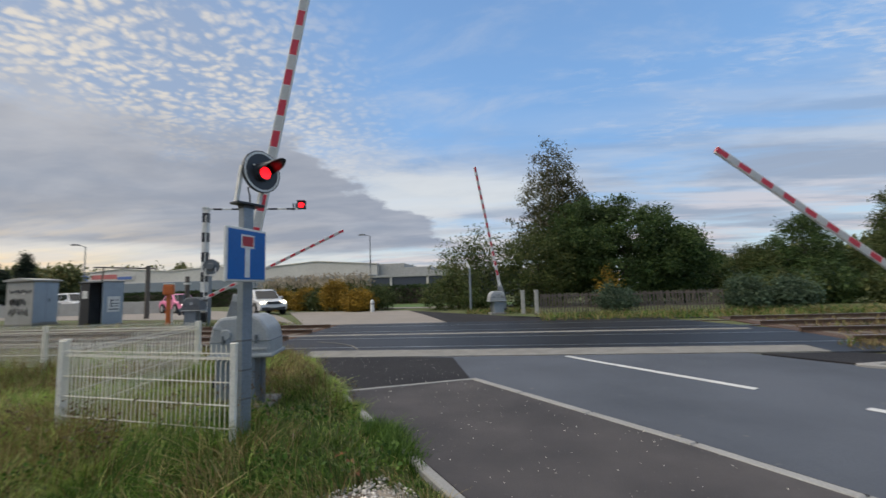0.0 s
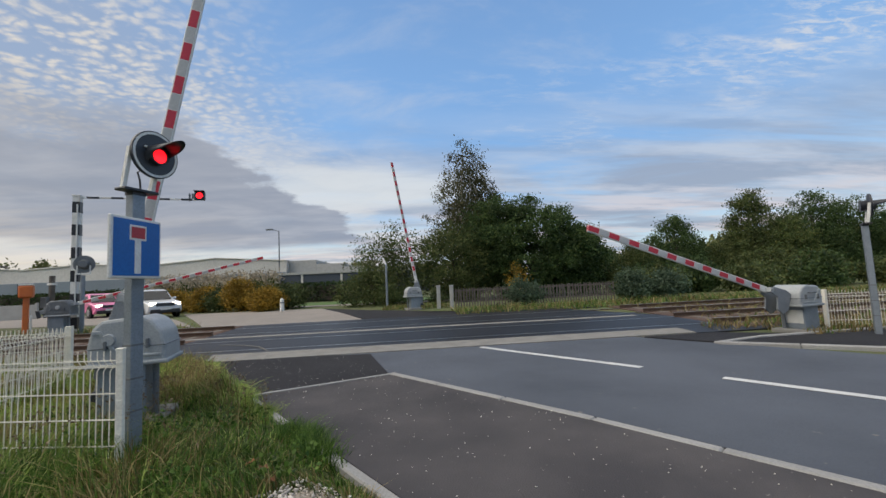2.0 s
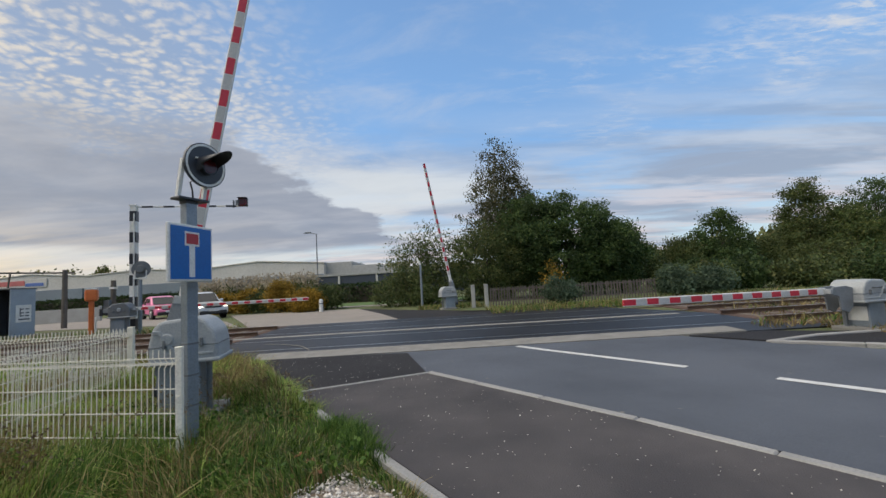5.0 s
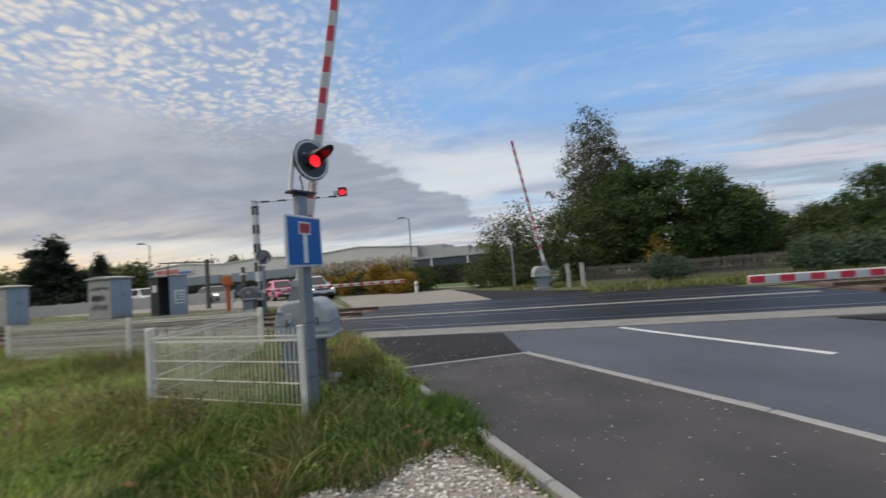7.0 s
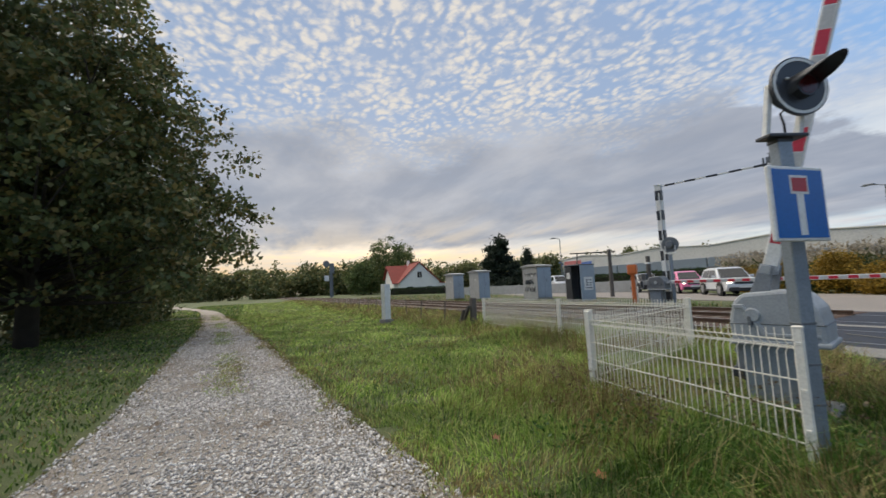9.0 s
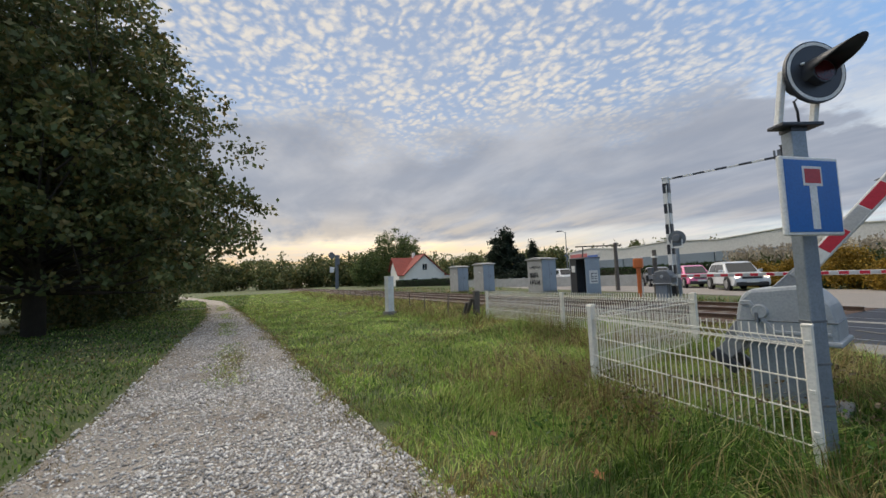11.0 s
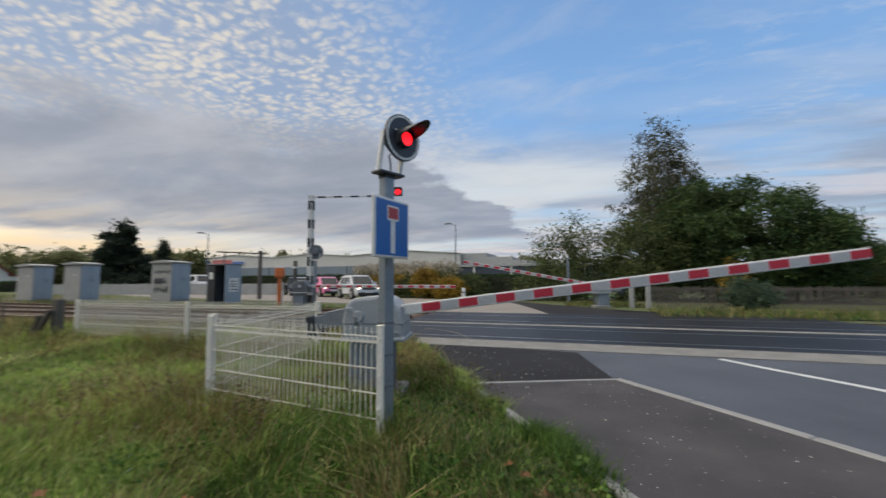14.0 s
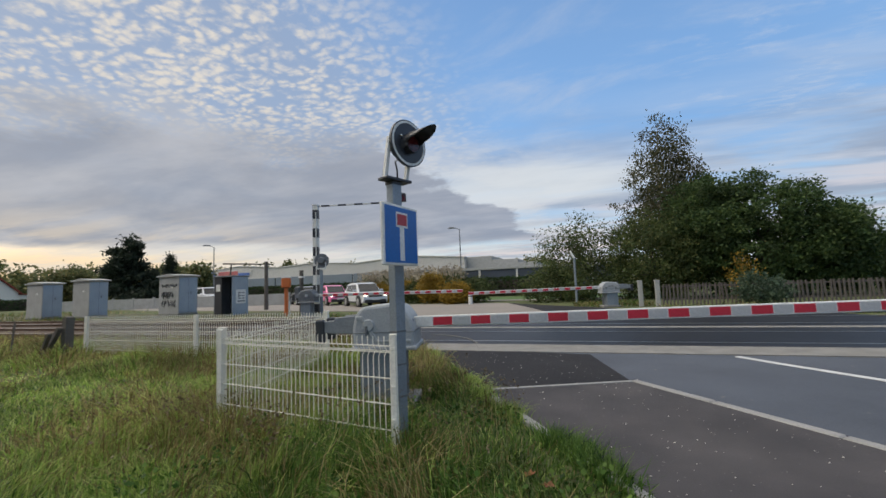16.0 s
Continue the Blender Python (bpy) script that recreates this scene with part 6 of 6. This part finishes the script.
    # weeds along the railway across the road and beyond it
    zones = ((7.2, 24, 8.55, 9.4, 130, 0.2), (8.2, 14, 7.4, 8.6, 260, 0.14), (2.3, 24, 14.7, 17.0, 110, 0.22), (-0.6, 2.4, 18.4, 21.5, 120, 0.18), (-30, -6.8, 14.7, 16.0, 40, 0.2), (9, 40, 11.4, 12.3, 40, 0.2), (8.4, 26, 9.0, 14.6, 34, 0.14), (-42, -5.8, 7.2, 8.95, 95, 0.26), (-42, -11, 6.3, 7.3, 60, 0.3), (-60, -10, 15.0, 16.0, 40, 0.25), (-60, -30, 16, 22, 10, 0.3))
    xs, ys, hh = [], [], []
    for x0, x1, y0, y1, dens, h in zones:
        n = int((x1 - x0) * (y1 - y0) * dens)
        xs.append(rng.uniform(x0, x1, n))
        ys.append(rng.uniform(y0, y1, n))
        hh.append(h * rng.uniform(0.4, 1.4, n))
    x, y, h = np.concatenate(xs), np.concatenate(ys), np.concatenate(hh)
    m = rng.uniform(size=len(x)) < np.where(((x < -5.5) & (y < 9)) | ((x > 7.0) & (y < 14.7)), 0.18, 0.55)
    blades("line_weeds", x[m], y[m], h[m], np.full(m.sum(), 0.025), LUSH, "green weeds along the railway", rng)
    blades("dry_line_weeds", x[~m], y[~m], h[~m], np.full((~m).sum(), 0.025), DRY, "dry yellow weeds along the railway", rng)


grass()


def seed_heads():
    """Tall dead stalks with dark heads that stand in the long grass."""
    rng = np.random.default_rng(210)
    n = 220
    x = np.concatenate([rng.uniform(-4.6, -1.8, n // 2), rng.uniform(-2.4, -0.7, n - n // 2)])
    y = np.concatenate([3.4 + rng.normal(0, 0.35, n // 2), 4.9 + rng.normal(0, 0.7, n - n // 2)])
    ok = verge_ok(x, y)
    x, y = x[ok], y[ok]
    h = rng.uniform(0.22, 0.5, len(x))
    blades("dead_stalks", x, y, h, np.full(len(x), 0.006), DRY, "tall dead stalks in the long grass", rng, 0.2)
    p = np.repeat(np.stack([x, y, h * 0.9], axis=1), 7, axis=0) + rng.normal(size=(len(x) * 7, 3)) * 0.018
    v, q = leaf_quads(p, 0.016, rng)
    tagged(quick_mesh("seed_heads", v, q, NONE, leaf_material("brown_seed_heads", (0.09, 0.06, 0.035), (0.15, 0.11, 0.06), (0.32, 0.27, 0.18))), "small brown seed heads on dead stalks", "grass", kind="stuff")
    # low broad leaves near the post
    n = 5200
    x, y = rng.uniform(-3.2, 0.2, n), rng.uniform(2.6, 5.6, n)
    ok = verge_ok(x, y) & (patches(x, y, 1.7, 3.0) > 0.05)
    p = np.stack([x[ok], y[ok], rng.uniform(0.02, 0.16, ok.sum())], axis=1)
    v, q = leaf_quads(p, 0.028, rng, -0.3, 1.3)
    tagged(quick_mesh("clover", v, q, NONE, LUSH), "low broad-leaved weeds in the grass", "weeds", kind="stuff")


seed_heads()


def pebbles():
    rng = np.random.default_rng(220)
    bags = []
    for x0, x1, y0, y1, n, lo, hi in ((-3.6, 0.9, 1.0, 3.4, 46000, 0.0025, 0.021), (-7, -2.5, -1.2, 1.7, 56000, 0.003, 0.022), (-14, -7, -1.6, 1.3, 16000, 0.006, 0.026), (-2.5, 2.6, -1.5, 1.0, 20000, 0.003, 0.022), (-24, -14, -2.0, 0.8, 9000, 0.008, 0.03)):
        x, y = rng.uniform(x0, x1, n), rng.uniform(y0, y1, n)
        ok = (y < np.interp(x, *TRACK_R) + 0.06) & (y > np.interp(x, *TRACK_L) - 0.06) & (x * SIDE.x + y * SIDE.y < 2.04)
        ok &= rng.uniform(size=n) < np.clip(0.72 + 1.6 * patches(x, y, 0.8, 5.0) + 0.8 * patches(x, y, 3.0, 9.0), 0.42, 1)
        bags.append(np.stack([x[ok], y[ok], lo + (hi - lo) * rng.uniform(size=ok.sum()) ** 3.0], axis=1))
    q = np.concatenate(bags)
    n = len(q)
    octa = np.array([(1, 0, 0), (0, 1, 0), (-1, 0, 0), (0, -1, 0), (0, 0, 0.75), (0, 0, -0.6)], float)
    v = octa[None] * rng.uniform(0.6, 1.3, size=(n, 6, 1)) * q[:, 2][:, None, None]
    a = rng.uniform(0, 6.28, n)
    c, s = np.cos(a)[:, None], np.sin(a)[:, None]
    v = np.stack([v[:, :, 0] * c - v[:, :, 1] * s, v[:, :, 0] * s + v[:, :, 1] * c, v[:, :, 2]], axis=2)
    v += np.stack([q[:, 0], q[:, 1], 0.004 + q[:, 2] * 0.25], axis=1)[:, None, :]
    tri = np.array([(0, 1, 4), (1, 2, 4), (2, 3, 4), (3, 0, 4), (1, 0, 5), (2, 1, 5), (3, 2, 5), (0, 3, 5)])
    t = (np.arange(n)[:, None, None] * 6 + tri[None]).reshape(-1, 3)
    tagged(quick_mesh("pebbles", v.reshape(-1, 3), np.zeros((0, 4), dtype=np.int32), t, STONE), "loose pale flint pebbles on the track", "pebbles", kind="stuff")
    # grit on the footway
    n = 520
    u, s2 = rng.uniform(2.2, 4.1, n), rng.uniform(-1.5, 8, n)
    x, y = u * SIDE.x + s2 * ALONG.x, u * SIDE.y + s2 * ALONG.y
    r = rng.uniform(0.003, 0.008, n)
    v = octa[None] * rng.uniform(0.6, 1.3, size=(n, 6, 1)) * r[:, None, None] + np.stack([x, y, 0.024 + r * 0.4], axis=1)[:, None, :]
    t = (np.arange(n)[:, None, None] * 6 + tri[None]).reshape(-1, 3)
    tagged(quick_mesh("grit", v.reshape(-1, 3), np.zeros((0, 4), dtype=np.int32), t, STONE), "scattered pale grit on the footway", "grit", kind="stuff")


pebbles()
FALLEN = material("fallen_brown_leaf", (0.22, 0.085, 0.03), (0.14, 0.055, 0.02), 0.8, scale=20, fine=60, bump=0.1, objects=0.3)


def fallen_leaves():
    rng = random.Random(230)
    shared = None
    for x, y in ((-0.42, 3.5), (-0.55, 3.62), (-0.9, 3.1), (-1.3, 2.9), (-2.2, 2.6), (-3.1, 2.4), (-0.3, 3.3), (-1.6, 3.2)):
        on_walk = x * SIDE.x + y * SIDE.y > 2.1
        if shared is None:
            bm = bmesh.new()
            ring = [(0.05, 0, 0), (0.02, 0.022, 0.006), (0.0, 0.045, 0.01), (-0.015, 0.02, 0.004), (-0.05, 0.028, 0.012), (-0.035, 0, 0.0), (-0.05, -0.028, 0.014), (-0.015, -0.02, 0.004), (0.0, -0.045, 0.008), (0.02, -0.022, 0.006)]
            vs = [bm.verts.new(p) for p in ring]
            mid = bm.verts.new((0, 0, 0))
            for i in range(10):
                bm.faces.new((mid, vs[i], vs[(i + 1) % 10]))
            out = bmesh.ops.extrude_face_region(bm, geom=list(bm.faces))
            bmesh.ops.translate(bm, verts=[g for g in out["geom"] if isinstance(g, bmesh.types.BMVert)], vec=(0, 0, 0.0015))
            bmesh.ops.recalc_face_normals(bm, faces=bm.faces)
            ob = part("fallen_leaf", bm, FALLEN)
            shared = ob.data
        else:
            ob = new("fallen_leaf", shared)
        ob.matrix_basis = pose(x, y, 0.026 if on_walk else 0.03, rng.uniform(-12, 12), rng.uniform(-12, 12), rng.uniform(0, 360))
        tagged(ob, "curled brown fallen leaf on the ground", "leaf", "fallen leaves")


fallen_leaves()
sleepers()


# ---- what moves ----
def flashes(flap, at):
    """Rows that turn the disc's unlit back forward, about 70 times a minute."""
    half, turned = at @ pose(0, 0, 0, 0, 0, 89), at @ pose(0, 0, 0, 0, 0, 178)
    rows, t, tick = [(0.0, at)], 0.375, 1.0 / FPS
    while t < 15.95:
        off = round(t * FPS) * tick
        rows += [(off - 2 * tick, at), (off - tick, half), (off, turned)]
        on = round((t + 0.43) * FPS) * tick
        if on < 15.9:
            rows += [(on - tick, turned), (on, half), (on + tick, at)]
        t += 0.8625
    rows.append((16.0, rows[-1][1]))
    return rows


def motions():
    def swing(boom, high, rows):
        walk(boom, [(t, pose(0, 0, high, 0, -a, 0)) for t, a in rows])

    swing(boom_a, 0.88, [(0, 79.5), (4, 79.5), (8.3, 79.5), (8.7, 77.5), (9.0, 74.2), (9.2, 71.8), (10.3, 58.5), (11.5, 43.8), (12.0, 36.3), (12.5, 28.6), (13.0, 21.3), (13.5, 14.0), (14.0, 6.8), (14.3, 2.2), (14.5, 0.4), (15, 0.2), (16, 0.2)])
    swing(boom_b, 0.74, [(0, 33.6), (0.5, 28.6), (1, 24.5), (1.5, 20.4), (2, 16.7), (2.5, 12.8), (3, 8.9), (3.5, 5.1), (3.8, 2.6), (4.1, 1.4), (5, 1.2), (16, 1.2)])
    swing(boom_c, 0.94, [(0, 26.2), (1.5, 16.4), (2.5, 11.4), (3.5, 6.9), (4.3, 1.8), (4.7, -0.2), (5.5, -0.4), (16, -0.4)])
    swing(boom_d, 0.78, [(0, 80.3), (4, 80.3), (8.5, 80.3), (9.0, 76.5), (10.5, 58), (12.5, 30.0), (13.5, 17), (14.5, 4.4), (14.9, 0.4), (15.3, -0.5), (16, -0.6)])
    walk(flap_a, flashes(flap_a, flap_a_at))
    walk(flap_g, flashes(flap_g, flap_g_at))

    def drive(vehicle, rows):
        walk(vehicle, [(t, pose(x, y, 0.2, 0, 0, a)) for t, x, y, a in rows])

    drive(pink_car, [(0, -22.6, 28.2, -26), (0.7, -20.6, 27.5, -30), (1.5, -18.7, 26.9, -36), (2.2, -17.7, 26.4, -40), (3.0, -17.3, 26.2, HEADING), (16, -17.3, 26.2, HEADING)])
    drive(grey_car, [(0, -52, 35.5, -14), (3.5, -38, 32.5, -16), (6, -28.6, 30.2, -22), (7, -26.0, 29.6, -26), (8.5, -23.0, 28.9, -33), (10, -21.6, 28.4, -40), (11, -21.5, 28.4, HEADING), (16, -21.5, 28.4, HEADING)])


motions()
